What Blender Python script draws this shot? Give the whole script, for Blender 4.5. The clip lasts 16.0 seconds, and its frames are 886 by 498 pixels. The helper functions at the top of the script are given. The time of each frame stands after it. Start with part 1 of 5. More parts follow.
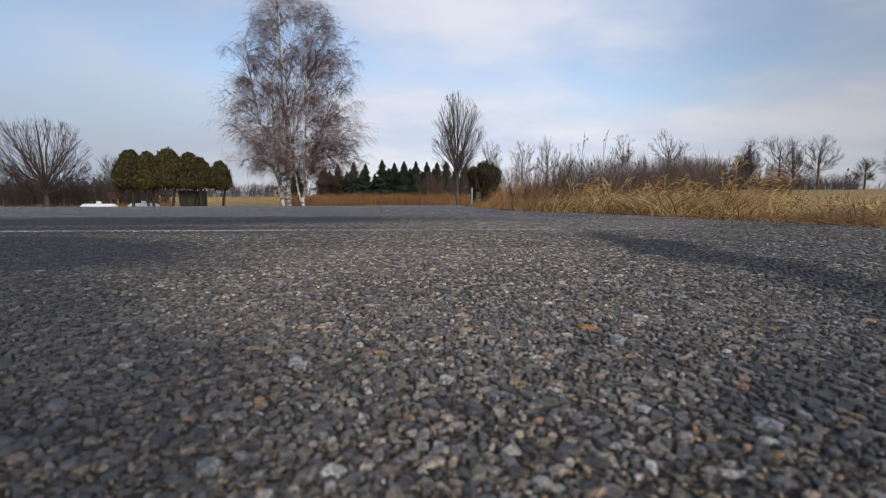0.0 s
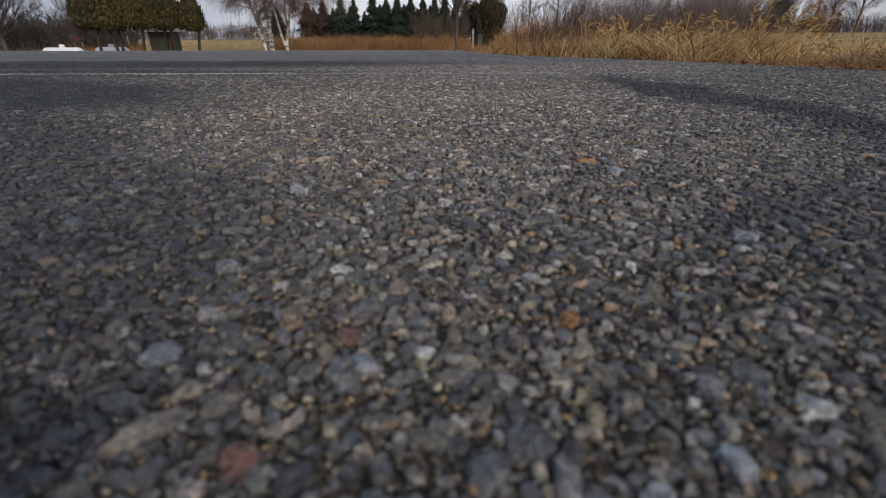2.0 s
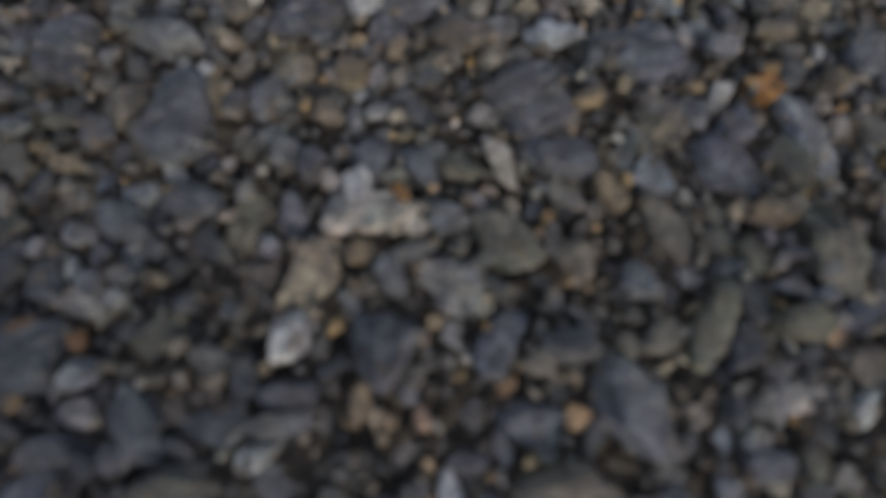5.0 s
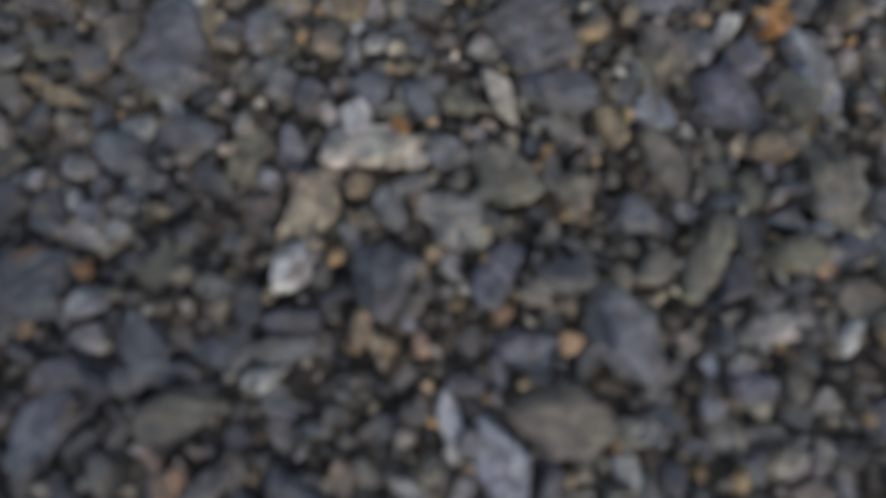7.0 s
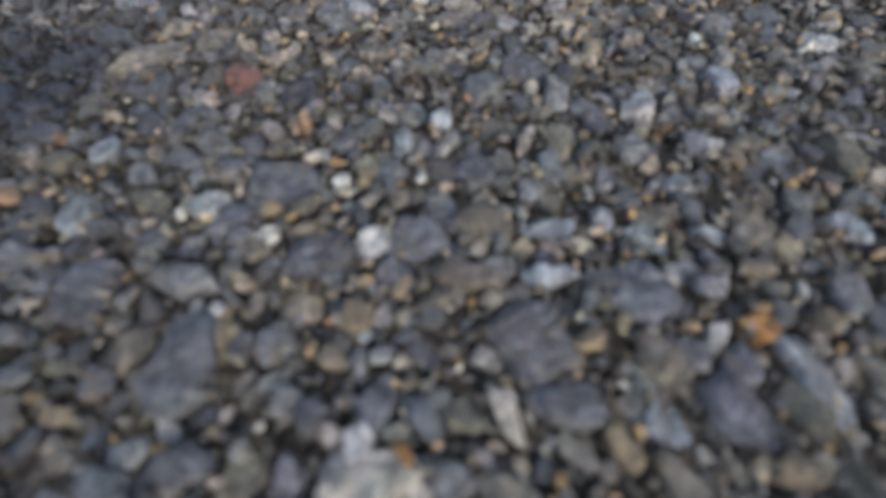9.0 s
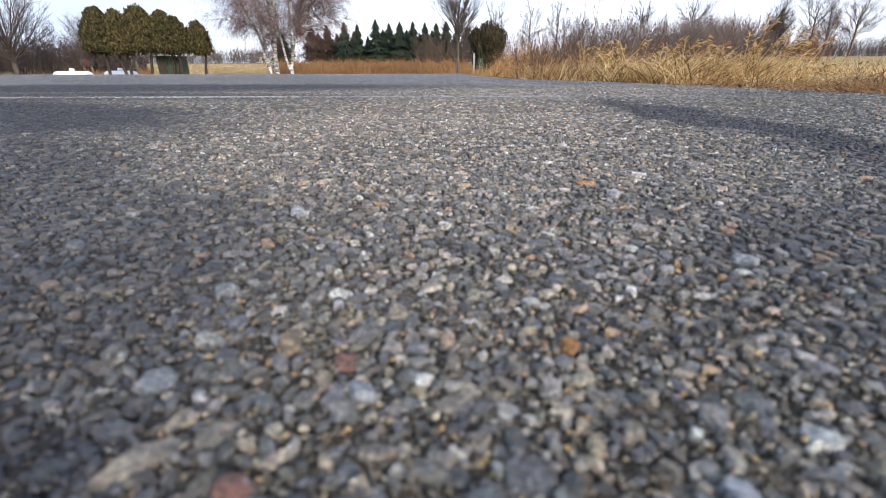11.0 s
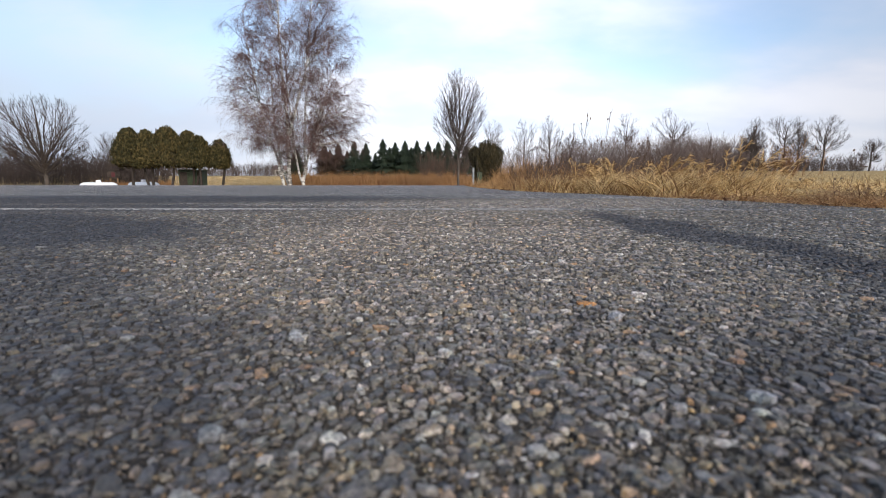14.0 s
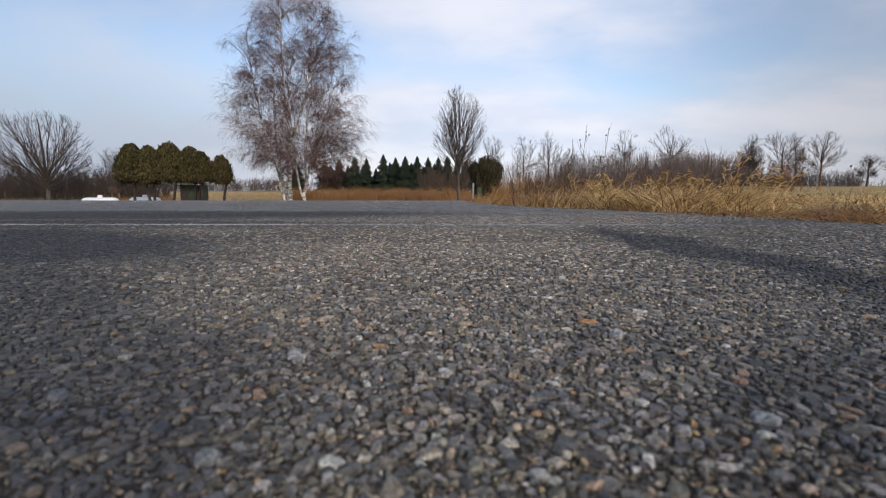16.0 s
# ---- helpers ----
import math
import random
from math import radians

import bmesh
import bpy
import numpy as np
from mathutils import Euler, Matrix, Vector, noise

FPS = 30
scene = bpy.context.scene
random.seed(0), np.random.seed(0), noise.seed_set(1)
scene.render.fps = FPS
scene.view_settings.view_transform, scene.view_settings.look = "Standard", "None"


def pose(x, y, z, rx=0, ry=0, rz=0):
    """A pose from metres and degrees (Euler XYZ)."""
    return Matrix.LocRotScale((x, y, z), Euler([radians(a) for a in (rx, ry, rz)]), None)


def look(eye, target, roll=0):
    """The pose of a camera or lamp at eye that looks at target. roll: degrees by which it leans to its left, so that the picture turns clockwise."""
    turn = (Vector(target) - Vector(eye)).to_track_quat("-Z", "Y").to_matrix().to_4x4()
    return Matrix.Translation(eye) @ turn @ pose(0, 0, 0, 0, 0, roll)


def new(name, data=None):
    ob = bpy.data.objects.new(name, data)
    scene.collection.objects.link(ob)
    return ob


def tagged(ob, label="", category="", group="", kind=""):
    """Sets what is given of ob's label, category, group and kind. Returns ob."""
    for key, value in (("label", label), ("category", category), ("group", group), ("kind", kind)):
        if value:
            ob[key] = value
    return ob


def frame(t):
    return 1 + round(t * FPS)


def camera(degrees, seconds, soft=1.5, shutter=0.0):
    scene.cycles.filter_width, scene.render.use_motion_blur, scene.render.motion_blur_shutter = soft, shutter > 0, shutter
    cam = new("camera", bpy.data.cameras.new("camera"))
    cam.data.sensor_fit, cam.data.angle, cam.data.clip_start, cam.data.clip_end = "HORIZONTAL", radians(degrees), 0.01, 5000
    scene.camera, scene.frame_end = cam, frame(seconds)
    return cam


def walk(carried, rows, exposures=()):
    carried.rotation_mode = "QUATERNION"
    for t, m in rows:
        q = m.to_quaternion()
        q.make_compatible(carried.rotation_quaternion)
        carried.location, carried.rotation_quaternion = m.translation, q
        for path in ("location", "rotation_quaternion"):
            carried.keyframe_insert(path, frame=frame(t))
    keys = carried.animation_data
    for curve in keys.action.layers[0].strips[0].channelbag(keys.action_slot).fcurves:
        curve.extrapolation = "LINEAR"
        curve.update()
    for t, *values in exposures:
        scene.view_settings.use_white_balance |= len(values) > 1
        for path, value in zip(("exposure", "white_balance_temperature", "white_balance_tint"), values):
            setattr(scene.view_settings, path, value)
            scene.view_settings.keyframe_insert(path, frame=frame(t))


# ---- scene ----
cam = camera(91.4, 16.0, soft=0.65)
cam.data.dof.use_dof = True
cam.data.dof.focus_distance = 1.2
cam.data.dof.aperture_fstop = 11.9

# seconds, x, y, z, yaw, pitch, roll: the camera swings down about an axle behind it, and back
ROWS = [
    (0.0, -0.0000, -0.0004, 0.0902, -0.00, -6.60, 0.21),
    (0.5, -0.0008, -0.0002, 0.0890, -0.16, -8.30, 0.08),
    (1.0, -0.0004, -0.0006, 0.0858, -0.13, -12.43, 0.14),
    (1.5, -0.0004, -0.0025, 0.0806, -0.14, -18.19, 0.09),
    (2.0, -0.0002, -0.0055, 0.0751, -0.22, -25.50, 0.10),
    (2.5, -0.0001, -0.0096, 0.0686, -0.22, -34.17, 0.02),
    (3.0, 0.0005, -0.0151, 0.0624, -0.05, -44.02, 0.06),
    (3.5, 0.0006, -0.0220, 0.0573, -0.11, -54.26, 0.11),
    (4.0, 0.0008, -0.0291, 0.0531, -0.13, -63.30, 0.12),
    (4.5, 0.0010, -0.0339, 0.0514, 0.03, -69.99, -0.02),
    (5.0, 0.0011, -0.0381, 0.0502, 0.09, -74.17, -0.13),
    (5.2, 0.0012, -0.0394, 0.0502, 0.16, -75.71, -0.20),
    (5.7, 0.0013, -0.0422, 0.0498, 0.16, -79.00, -0.22),
    (6.3, 0.0013, -0.0435, 0.0496, 0.16, -80.60, -0.24),
    (6.9, 0.0013, -0.0423, 0.0498, 0.17, -79.20, -0.26),
    (7.5, 0.0013, -0.0394, 0.0503, 0.17, -75.89, -0.29),
    (8.0, 0.0010, -0.0351, 0.0509, 0.18, -70.94, -0.22),
    (8.5, 0.0008, -0.0302, 0.0528, 0.04, -64.38, -0.06),
    (9.0, 0.0005, -0.0246, 0.0560, -0.11, -56.79, 0.05),
    (9.5, 0.0004, -0.0185, 0.0608, -0.11, -47.91, 0.12),
    (9.8, 0.0001, -0.0147, 0.0631, -0.13, -41.59, 0.11),
    (10.0, 0.0001, -0.0123, 0.0662, -0.14, -37.94, 0.19),
    (10.5, 0.0003, -0.0075, 0.0722, -0.09, -29.00, 0.16),
    (11.0, 0.0005, -0.0048, 0.0765, -0.03, -22.88, 0.13),
    (11.5, 0.0007, -0.0032, 0.0796, 0.02, -18.70, 0.09),
    (12.0, 0.0009, -0.0021, 0.0819, 0.08, -15.62, 0.06),
    (12.5, 0.0012, -0.0014, 0.0835, 0.13, -13.38, 0.03),
    (13.0, 0.0010, -0.0009, 0.0852, 0.12, -11.57, -0.01),
    (13.5, 0.0009, -0.0006, 0.0863, 0.11, -10.21, -0.03),
    (14.0, 0.0009, -0.0004, 0.0872, 0.12, -9.19, -0.03),
    (14.5, 0.0009, -0.0003, 0.0880, 0.12, -8.45, -0.06),
    (15.0, 0.0008, -0.0003, 0.0884, 0.11, -7.90, -0.03),
    (15.5, 0.0006, -0.0001, 0.0888, 0.09, -7.52, -0.09),
    (16.0, 0.0008, 0.0000, 0.0891, 0.12, -7.22, -0.03),
]
EXPOSURE = [(0.0, 0.0, 6450, 10), (1.5, -0.08, 6450, 10), (3.5, -0.16, 6480, 10), (5.2, -0.07, 6480, 10), (7.5, 0.42, 6380, 10), (9.0, 0.72, 6260, 9), (10.0, 1.07, 6240, 9), (12.5, 1.07, 6250, 9), (13.0, 0.86, 6300, 10), (14.0, 0.57, 6400, 10),
            (15.0, 0.32, 6450, 10), (16.0, 0.15, 6460, 10)]


def aim(x, y, z, yaw, pitch, roll):
    return pose(x, y, z, 0, 0, yaw) @ pose(0, 0, 0, 90 + pitch) @ pose(0, 0, 0, 0, 0, -roll)


walk(cam, [(t, aim(*row)) for t, *row in ROWS], EXPOSURE)

# ------------------------------------------------------------------ light
SUN_UP, SUN_ROUND = radians(24), radians(150)
world = bpy.data.worlds.new("sky")
scene.world = world
world.use_nodes = True


class Nodes:
    """Short hand for building a node tree."""

    def __init__(self, tree):
        self.tree = tree

    def add(self, kind, **values):
        node = self.tree.nodes.new(kind)
        for key, value in values.items():
            if key[0].isupper() or key[:2] == "i_":
                slot = node.inputs[int(key[2:])] if key[:2] == "i_" else node.inputs[key.replace("_", " ")]
                if isinstance(value, bpy.types.NodeSocket):
                    self.tree.links.new(value, slot)
                else:
                    slot.default_value = value
            elif key == "op":
                node.operation = value
            elif key == "blend":
                node.blend_type = value
            elif key == "type_":
                node.data_type = value
        return node

    def math(self, op, a, b=0.0, c=None, clamp=False):
        node = self.add("ShaderNodeMath", op=op, i_0=a, i_1=b)
        if c is not None:
            if isinstance(c, bpy.types.NodeSocket):
                self.tree.links.new(c, node.inputs[2])
            else:
                node.inputs[2].default_value = c
        node.use_clamp = clamp
        return node.outputs[0]

    def mix(self, f, a, b, blend="MIX"):
        node = self.add("ShaderNodeMix")
        node.data_type, node.blend_type = "RGBA", blend
        for i, v in ((0, f), (6, a), (7, b)):
            if isinstance(v, bpy.types.NodeSocket):
                self.tree.links.new(v, node.inputs[i])
            else:
                node.inputs[i].default_value = v if i == 0 else (*v, 1)[:4]
        return node.outputs[2]

    def noise(self, vector, scale, detail=4.0, rough=0.55, out="Fac"):
        node = self.add("ShaderNodeTexNoise", Scale=scale, Detail=detail, Roughness=rough)
        if vector is not None:
            self.tree.links.new(vector, node.inputs["Vector"])
        return node.outputs[out]

    def ramp(self, f, stops, mode="LINEAR"):
        node = self.add("ShaderNodeValToRGB", Fac=f)
        node.color_ramp.interpolation = mode
        els = node.color_ramp.elements
        while len(els) < len(stops):
            els.new(0.5)
        for el, (p, c) in zip(els, stops):
            el.position, el.color = p, (*c, 1) if len(c) == 3 else c
        return node.outputs[0]

    def span(self, f, a, b, c=0.0, d=1.0):
        node = self.add("ShaderNodeMapRange", Value=f, From_Min=a, From_Max=b, To_Min=c, To_Max=d)
        node.interpolation_type = "SMOOTHSTEP"
        return node.outputs[0]


def make_sky():
    n = Nodes(world.node_tree)
    world.node_tree.nodes.clear()
    sky = n.add("ShaderNodeTexSky")
    sky.sky_type, sky.sun_disc, sky.sun_elevation, sky.sun_rotation = "NISHITA", False, SUN_UP, SUN_ROUND
    sky.air_density, sky.dust_density, sky.ozone_density = 1.0, 1.2, 1.2
    way = n.add("ShaderNodeTexCoord").outputs["Generated"]
    part3 = n.add("ShaderNodeSeparateXYZ", Vector=way)
    flat = n.math("ADD", n.math("MAXIMUM", part3.outputs[2], 0.0), 0.26)
    plane = n.add("ShaderNodeCombineXYZ", X=n.math("DIVIDE", part3.outputs[0], flat), Y=n.math("DIVIDE", part3.outputs[1], flat), Z=0.0).outputs[0]
    stretched = n.add("ShaderNodeMapping", Vector=plane, Scale=(0.55, 0.8, 1.0), Location=(3.1, 1.7, 0.0)).outputs[0]
    cloud = n.noise(stretched, 1.15, 7.0, 0.52)
    haze = n.span(part3.outputs[2], 0.0, 0.30, 0.34, 0.0)
    cover = n.span(n.math("ADD", cloud, haze), 0.35, 0.69)
    thick = n.noise(stretched, 2.3, 5.0, 0.5)
    white = n.mix(n.span(thick, 0.35, 0.68), (6.7, 7.2, 8.6), (8.75, 8.75, 9.5))
    blue = n.mix(1.0, sky.outputs[0], (2.25, 2.14, 2.12), "MULTIPLY")
    both = n.mix(n.math("MULTIPLY", cover, 0.9), blue, white)
    side = n.math("MULTIPLY", n.span(part3.outputs[0], -0.8, 0.1, 0.74, 1.03), n.span(part3.outputs[0], 0.28, 0.78, 1.0, 0.64))
    both = n.mix(1.0, both, n.add("ShaderNodeCombineXYZ", X=side, Y=side, Z=side).outputs[0], "MULTIPLY")
    # a grey bank of cloud low over the broad tree
    bank = n.math("MULTIPLY", n.span(n.math("ADD", part3.outputs[2], n.math("MULTIPLY", cloud, 0.12)), 0.16, 0.36, 1.0, 0.0), n.span(part3.outputs[0], -0.72, -0.12, 1.0, 0.0))
    both = n.mix(n.math("MULTIPLY", bank, 0.75), both, (4.3, 4.95, 6.1))
    back = n.add("ShaderNodeBackground", Color=both, Strength=0.090)
    out = n.add("ShaderNodeOutputWorld")
    world.node_tree.links.new(back.outputs[0], out.inputs[0])


make_sky()
sun = new("sun", bpy.data.lights.new("sun", "SUN"))
sun.data.energy, sun.data.angle, sun.data.color = 1.7, radians(11), (1.0, 0.90, 0.77)
sun.matrix_world = look((0, 0, 50), (0 - 50 * math.sin(SUN_ROUND) * math.cos(SUN_UP), 0 - 50 * math.cos(SUN_ROUND) * math.cos(SUN_UP), 50 - 50 * math.sin(SUN_UP)))


# -------------------------------------------------------------- materials
def surface(name):
    m = bpy.data.materials.new(name)
    m.use_nodes = True
    m.node_tree.nodes.clear()
    n = Nodes(m.node_tree)
    n.bsdf = n.add("ShaderNodeBsdfPrincipled")
    out = n.add("ShaderNodeOutputMaterial")
    m.node_tree.links.new(n.bsdf.outputs[0], out.inputs[0])
    n.place = n.add("ShaderNodeNewGeometry").outputs["Position"]
    return m, n


def finish(n, colour, rough, bump=None, strength=0.4, distance=0.001, gloss=0.5):
    links = n.tree.links
    if isinstance(colour, bpy.types.NodeSocket):
        links.new(colour, n.bsdf.inputs["Base Color"])
    else:
        n.bsdf.inputs["Base Color"].default_value = (*colour, 1)
    if isinstance(rough, bpy.types.NodeSocket):
        links.new(rough, n.bsdf.inputs["Roughness"])
    else:
        n.bsdf.inputs["Roughness"].default_value = rough
    n.bsdf.inputs["Specular IOR Level"].default_value = gloss
    if bump is not None:
        b = n.add("ShaderNodeBump", Strength=strength, Distance=distance, Height=bump)
        links.new(b.outputs[0], n.bsdf.inputs["Normal"])


def stain_and_shade(n):
    """Old oil and sealer stains on the lot, plus side falloff painted as dark blotches; 1 inside them, ragged at the
    edge.
    """
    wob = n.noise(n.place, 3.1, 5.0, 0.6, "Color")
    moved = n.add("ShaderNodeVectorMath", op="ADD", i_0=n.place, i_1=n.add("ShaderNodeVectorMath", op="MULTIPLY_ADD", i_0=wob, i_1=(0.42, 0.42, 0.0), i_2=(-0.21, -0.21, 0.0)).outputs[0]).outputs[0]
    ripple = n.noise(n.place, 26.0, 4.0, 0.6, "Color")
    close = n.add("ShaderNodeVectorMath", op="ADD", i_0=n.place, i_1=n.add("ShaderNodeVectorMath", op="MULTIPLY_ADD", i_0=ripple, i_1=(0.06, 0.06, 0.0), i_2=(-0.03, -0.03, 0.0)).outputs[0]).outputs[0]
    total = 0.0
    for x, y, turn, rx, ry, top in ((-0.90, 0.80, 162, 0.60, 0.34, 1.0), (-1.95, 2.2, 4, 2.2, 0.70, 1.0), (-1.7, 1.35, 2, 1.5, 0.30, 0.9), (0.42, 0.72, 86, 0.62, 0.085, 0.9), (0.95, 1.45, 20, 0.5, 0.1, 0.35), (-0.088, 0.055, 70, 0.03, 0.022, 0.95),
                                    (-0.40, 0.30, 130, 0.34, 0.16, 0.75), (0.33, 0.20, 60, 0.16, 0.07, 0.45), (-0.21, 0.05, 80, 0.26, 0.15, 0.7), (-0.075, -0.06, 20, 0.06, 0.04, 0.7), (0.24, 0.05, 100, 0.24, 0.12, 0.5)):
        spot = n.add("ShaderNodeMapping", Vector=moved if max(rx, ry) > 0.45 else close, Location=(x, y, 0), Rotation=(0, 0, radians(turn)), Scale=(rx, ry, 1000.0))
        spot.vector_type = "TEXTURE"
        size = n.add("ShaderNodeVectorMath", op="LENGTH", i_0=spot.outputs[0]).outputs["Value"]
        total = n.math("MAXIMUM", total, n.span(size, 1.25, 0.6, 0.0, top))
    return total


def lit_middle(n):
    """The brighter light on the middle of the lot ahead, painted into the colour; 1 where it is strongest."""
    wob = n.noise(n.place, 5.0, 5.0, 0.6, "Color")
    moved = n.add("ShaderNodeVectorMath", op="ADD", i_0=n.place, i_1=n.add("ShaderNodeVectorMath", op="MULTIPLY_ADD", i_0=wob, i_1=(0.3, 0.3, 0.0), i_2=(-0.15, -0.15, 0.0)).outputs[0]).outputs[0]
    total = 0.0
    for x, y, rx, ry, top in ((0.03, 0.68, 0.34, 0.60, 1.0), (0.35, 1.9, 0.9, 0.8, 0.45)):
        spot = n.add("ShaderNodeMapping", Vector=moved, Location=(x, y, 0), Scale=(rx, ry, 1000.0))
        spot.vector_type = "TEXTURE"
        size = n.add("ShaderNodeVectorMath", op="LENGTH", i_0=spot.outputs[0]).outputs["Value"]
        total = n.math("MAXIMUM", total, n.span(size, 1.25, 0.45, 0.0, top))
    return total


STONE_TONES = [(0.0, (0.040, 0.040, 0.043)), (0.20, (0.090, 0.090, 0.095)), (0.40, (0.165, 0.162, 0.165)), (0.54, (0.125, 0.112, 0.088)), (0.68, (0.215, 0.186, 0.148)),
               (0.82, (0.290, 0.278, 0.275)), (0.90, (0.300, 0.230, 0.145)), (0.955, (0.50, 0.49, 0.47)), (1.0, (0.34, 0.19, 0.08))]


GRIT_TONES = [(0.0, (0.035, 0.033, 0.032)), (0.3, (0.10, 0.092, 0.085)), (0.52, (0.21, 0.165, 0.105)), (0.68, (0.13, 0.125, 0.13)), (0.80, (0.40, 0.35, 0.27)), (0.92, (0.40, 0.24, 0.085)), (1.0, (0.46, 0.44, 0.41))]


def stone_material(name, source, tint=None, tones=STONE_TONES):
    """Crushed stone. source: 'object' or 'island', which gives each stone its tone; tint: a fixed tone."""
    m, n = surface(name)
    rnd = n.add("ShaderNodeObjectInfo").outputs["Random"] if source == "object" else n.add("ShaderNodeNewGeometry").outputs["Random Per Island"]
    mottled = n.noise(n.place, 420.0, 4.0, 0.65)
    fine = n.noise(n.place, 2600.0, 3.0, 0.6)
    if tint is None:
        base = n.ramp(rnd, tones, "LINEAR")
    else:
        base = n.mix(rnd, [c * 0.82 for c in tint], [c * 1.18 for c in tint])
    if tint is None:
        base = n.mix(0.12, base, (0.155, 0.152, 0.148))
    base = n.mix(n.span(mottled, 0.36, 0.64), n.mix(1.0, base, (0.56, 0.56, 0.58), "MULTIPLY"), n.mix(1.0, base, (1.46, 1.44, 1.39), "MULTIPLY"))
    base = n.mix(n.span(fine, 0.36, 0.66), n.mix(1.0, base, (0.72, 0.72, 0.73), "MULTIPLY"), n.mix(1.0, base, (1.7, 1.64, 1.56), "MULTIPLY"))
    hue = n.noise(n.place, 130.0, 3.0, 0.6, "Color")
    base = n.mix(0.14, base, n.mix(1.0, base, n.mix(1.0, hue, (2.0, 2.0, 2.0), "MULTIPLY"), "MULTIPLY"))
    rust = n.math("MULTIPLY", n.span(n.noise(n.place, 225.0, 4.0, 0.65), 0.59, 0.69), 0.58)
    base = n.mix(rust, base, (0.30, 0.175, 0.050))
    scuff = n.noise(n.add("ShaderNodeMapping", Vector=n.place, Location=(0.31, 0.17, 0.0)).outputs[0], 250.0, 4.0, 0.65)
    base = n.mix(n.span(scuff, 0.60, 0.70, 0.0, 0.6), base, (0.36, 0.36, 0.37))
    vein = n.noise(n.add("ShaderNodeMapping", Vector=n.place, Scale=(1.0, 3.2, 1.0), Rotation=(0, 0, 0.7)).outputs[0], 240.0, 3.0, 0.6)
    base = n.mix(n.span(vein, 0.60, 0.68, 0.0, 0.45), base, n.mix(1.0, base, (1.9, 1.85, 1.8), "MULTIPLY"))
    tar = n.span(n.noise(n.place, 230.0, 4.0, 0.7), 0.60, 0.70, 0.0, 0.75)
    base = n.mix(tar, base, (0.030, 0.027, 0.025))
    coat = n.noise(n.place, 175.0, 5.0, 0.7)
    base = n.mix(n.span(coat, 0.50, 0.58, 0.0, 0.5), base, n.mix(n.span(fine, 0.4, 0.62), (0.046, 0.042, 0.038), (0.17, 0.14, 0.10)))
    # stones lightened where the middle ground gets more light
    base = n.mix(n.math("MULTIPLY", lit_middle(n), 0.85), base, n.mix(1.0, base, (1.56, 1.46, 1.37), "MULTIPLY"))
    # stains, and the darker sides of the view put into the colour
    base = n.mix(n.math("MULTIPLY", stain_and_shade(n), 0.82), base, (0.021, 0.026, 0.041))
    base = n.mix(1.0, base, (0.73, 0.78, 0.82), "MULTIPLY")
    high = n.math("ADD", n.math("MULTIPLY", mottled, 0.7), n.math("MULTIPLY", fine, 0.35))
    finish(n, base, n.span(mottled, 0.3, 0.7, 0.50, 0.78), high, 0.9, 0.0014, 0.45)
    return m


def asphalt_material():
    """The lot away from the nearest stones: a worn mat of chippings in bitumen."""
    m, n = surface("asphalt")
    base, relief = None, None
    for scale, share in ((120.0, 0.6), (300.0, 0.4)):
        cell = n.add("ShaderNodeTexVoronoi", Vector=n.place, Scale=scale, Randomness=1.0)
        edge = n.add("ShaderNodeTexVoronoi", Vector=n.place, Scale=scale, Randomness=1.0)
        edge.feature = "DISTANCE_TO_EDGE"
        tone = n.add("ShaderNodeSeparateColor", Color=cell.outputs["Color"])
        gap = n.span(edge.outputs[0], 0.02, 0.2)
        chip = n.mix(gap, (0.030, 0.029, 0.028), n.ramp(tone.outputs[0], STONE_TONES))
        height = n.math("MULTIPLY", n.math("MULTIPLY", gap, n.math("ADD", tone.outputs[1], 0.35)), share)
        if base is None:
            base, relief, pick = chip, height, n.span(tone.outputs[2], 0.40, 0.44)
        else:
            base, relief = n.mix(pick, chip, base), n.math("ADD", relief, height)
    base = n.mix(1.0, base, (2.05, 2.12, 2.2), "MULTIPLY")
    wide = n.noise(n.place, 0.9, 5.0, 0.6)
    base = n.mix(n.span(wide, 0.35, 0.68, 0.0, 0.5), base, n.mix(1.0, base, (1.5, 1.47, 1.42), "MULTIPLY"))
    streak = n.noise(n.add("ShaderNodeMapping", Vector=n.place, Scale=(0.35, 2.2, 1.0)).outputs[0], 1.6, 6.0, 0.65)
    base = n.mix(n.span(streak, 0.54, 0.70, 0.0, 0.45), base, (0.05, 0.05, 0.054))
    # same painted brightening on the mat farther out
    base = n.mix(n.math("MULTIPLY", lit_middle(n), 0.8), base, n.mix(1.0, base, (1.3, 1.26, 1.2), "MULTIPLY"))
    base = n.mix(n.math("MULTIPLY", stain_and_shade(n), 0.80), base, (0.021, 0.026, 0.041))
    base = n.mix(1.0, base, (0.84, 0.86, 0.90), "MULTIPLY")
    long_grain = n.noise(n.add("ShaderNodeMapping", Vector=n.place, Scale=(14.0, 0.9, 1.0)).outputs[0], 1.0, 6.0, 0.7)
    base = n.mix(1.0, base, n.ramp(long_grain, [(0.34, (0.72, 0.72, 0.74)), (0.5, (1.0, 1.0, 1.0)), (0.66, (1.32, 1.31, 1.29))]), "MULTIPLY")
    speck = n.noise(n.place, 38.0, 7.0, 0.8)
    base = n.mix(1.0, base, n.ramp(speck, [(0.34, (0.62, 0.62, 0.63)), (0.5, (1.12, 1.11, 1.10)), (0.66, (1.75, 1.73, 1.70))]), "MULTIPLY")
    finish(n, base, 0.8, relief, 1.0, 0.008, 0.35)
    return m


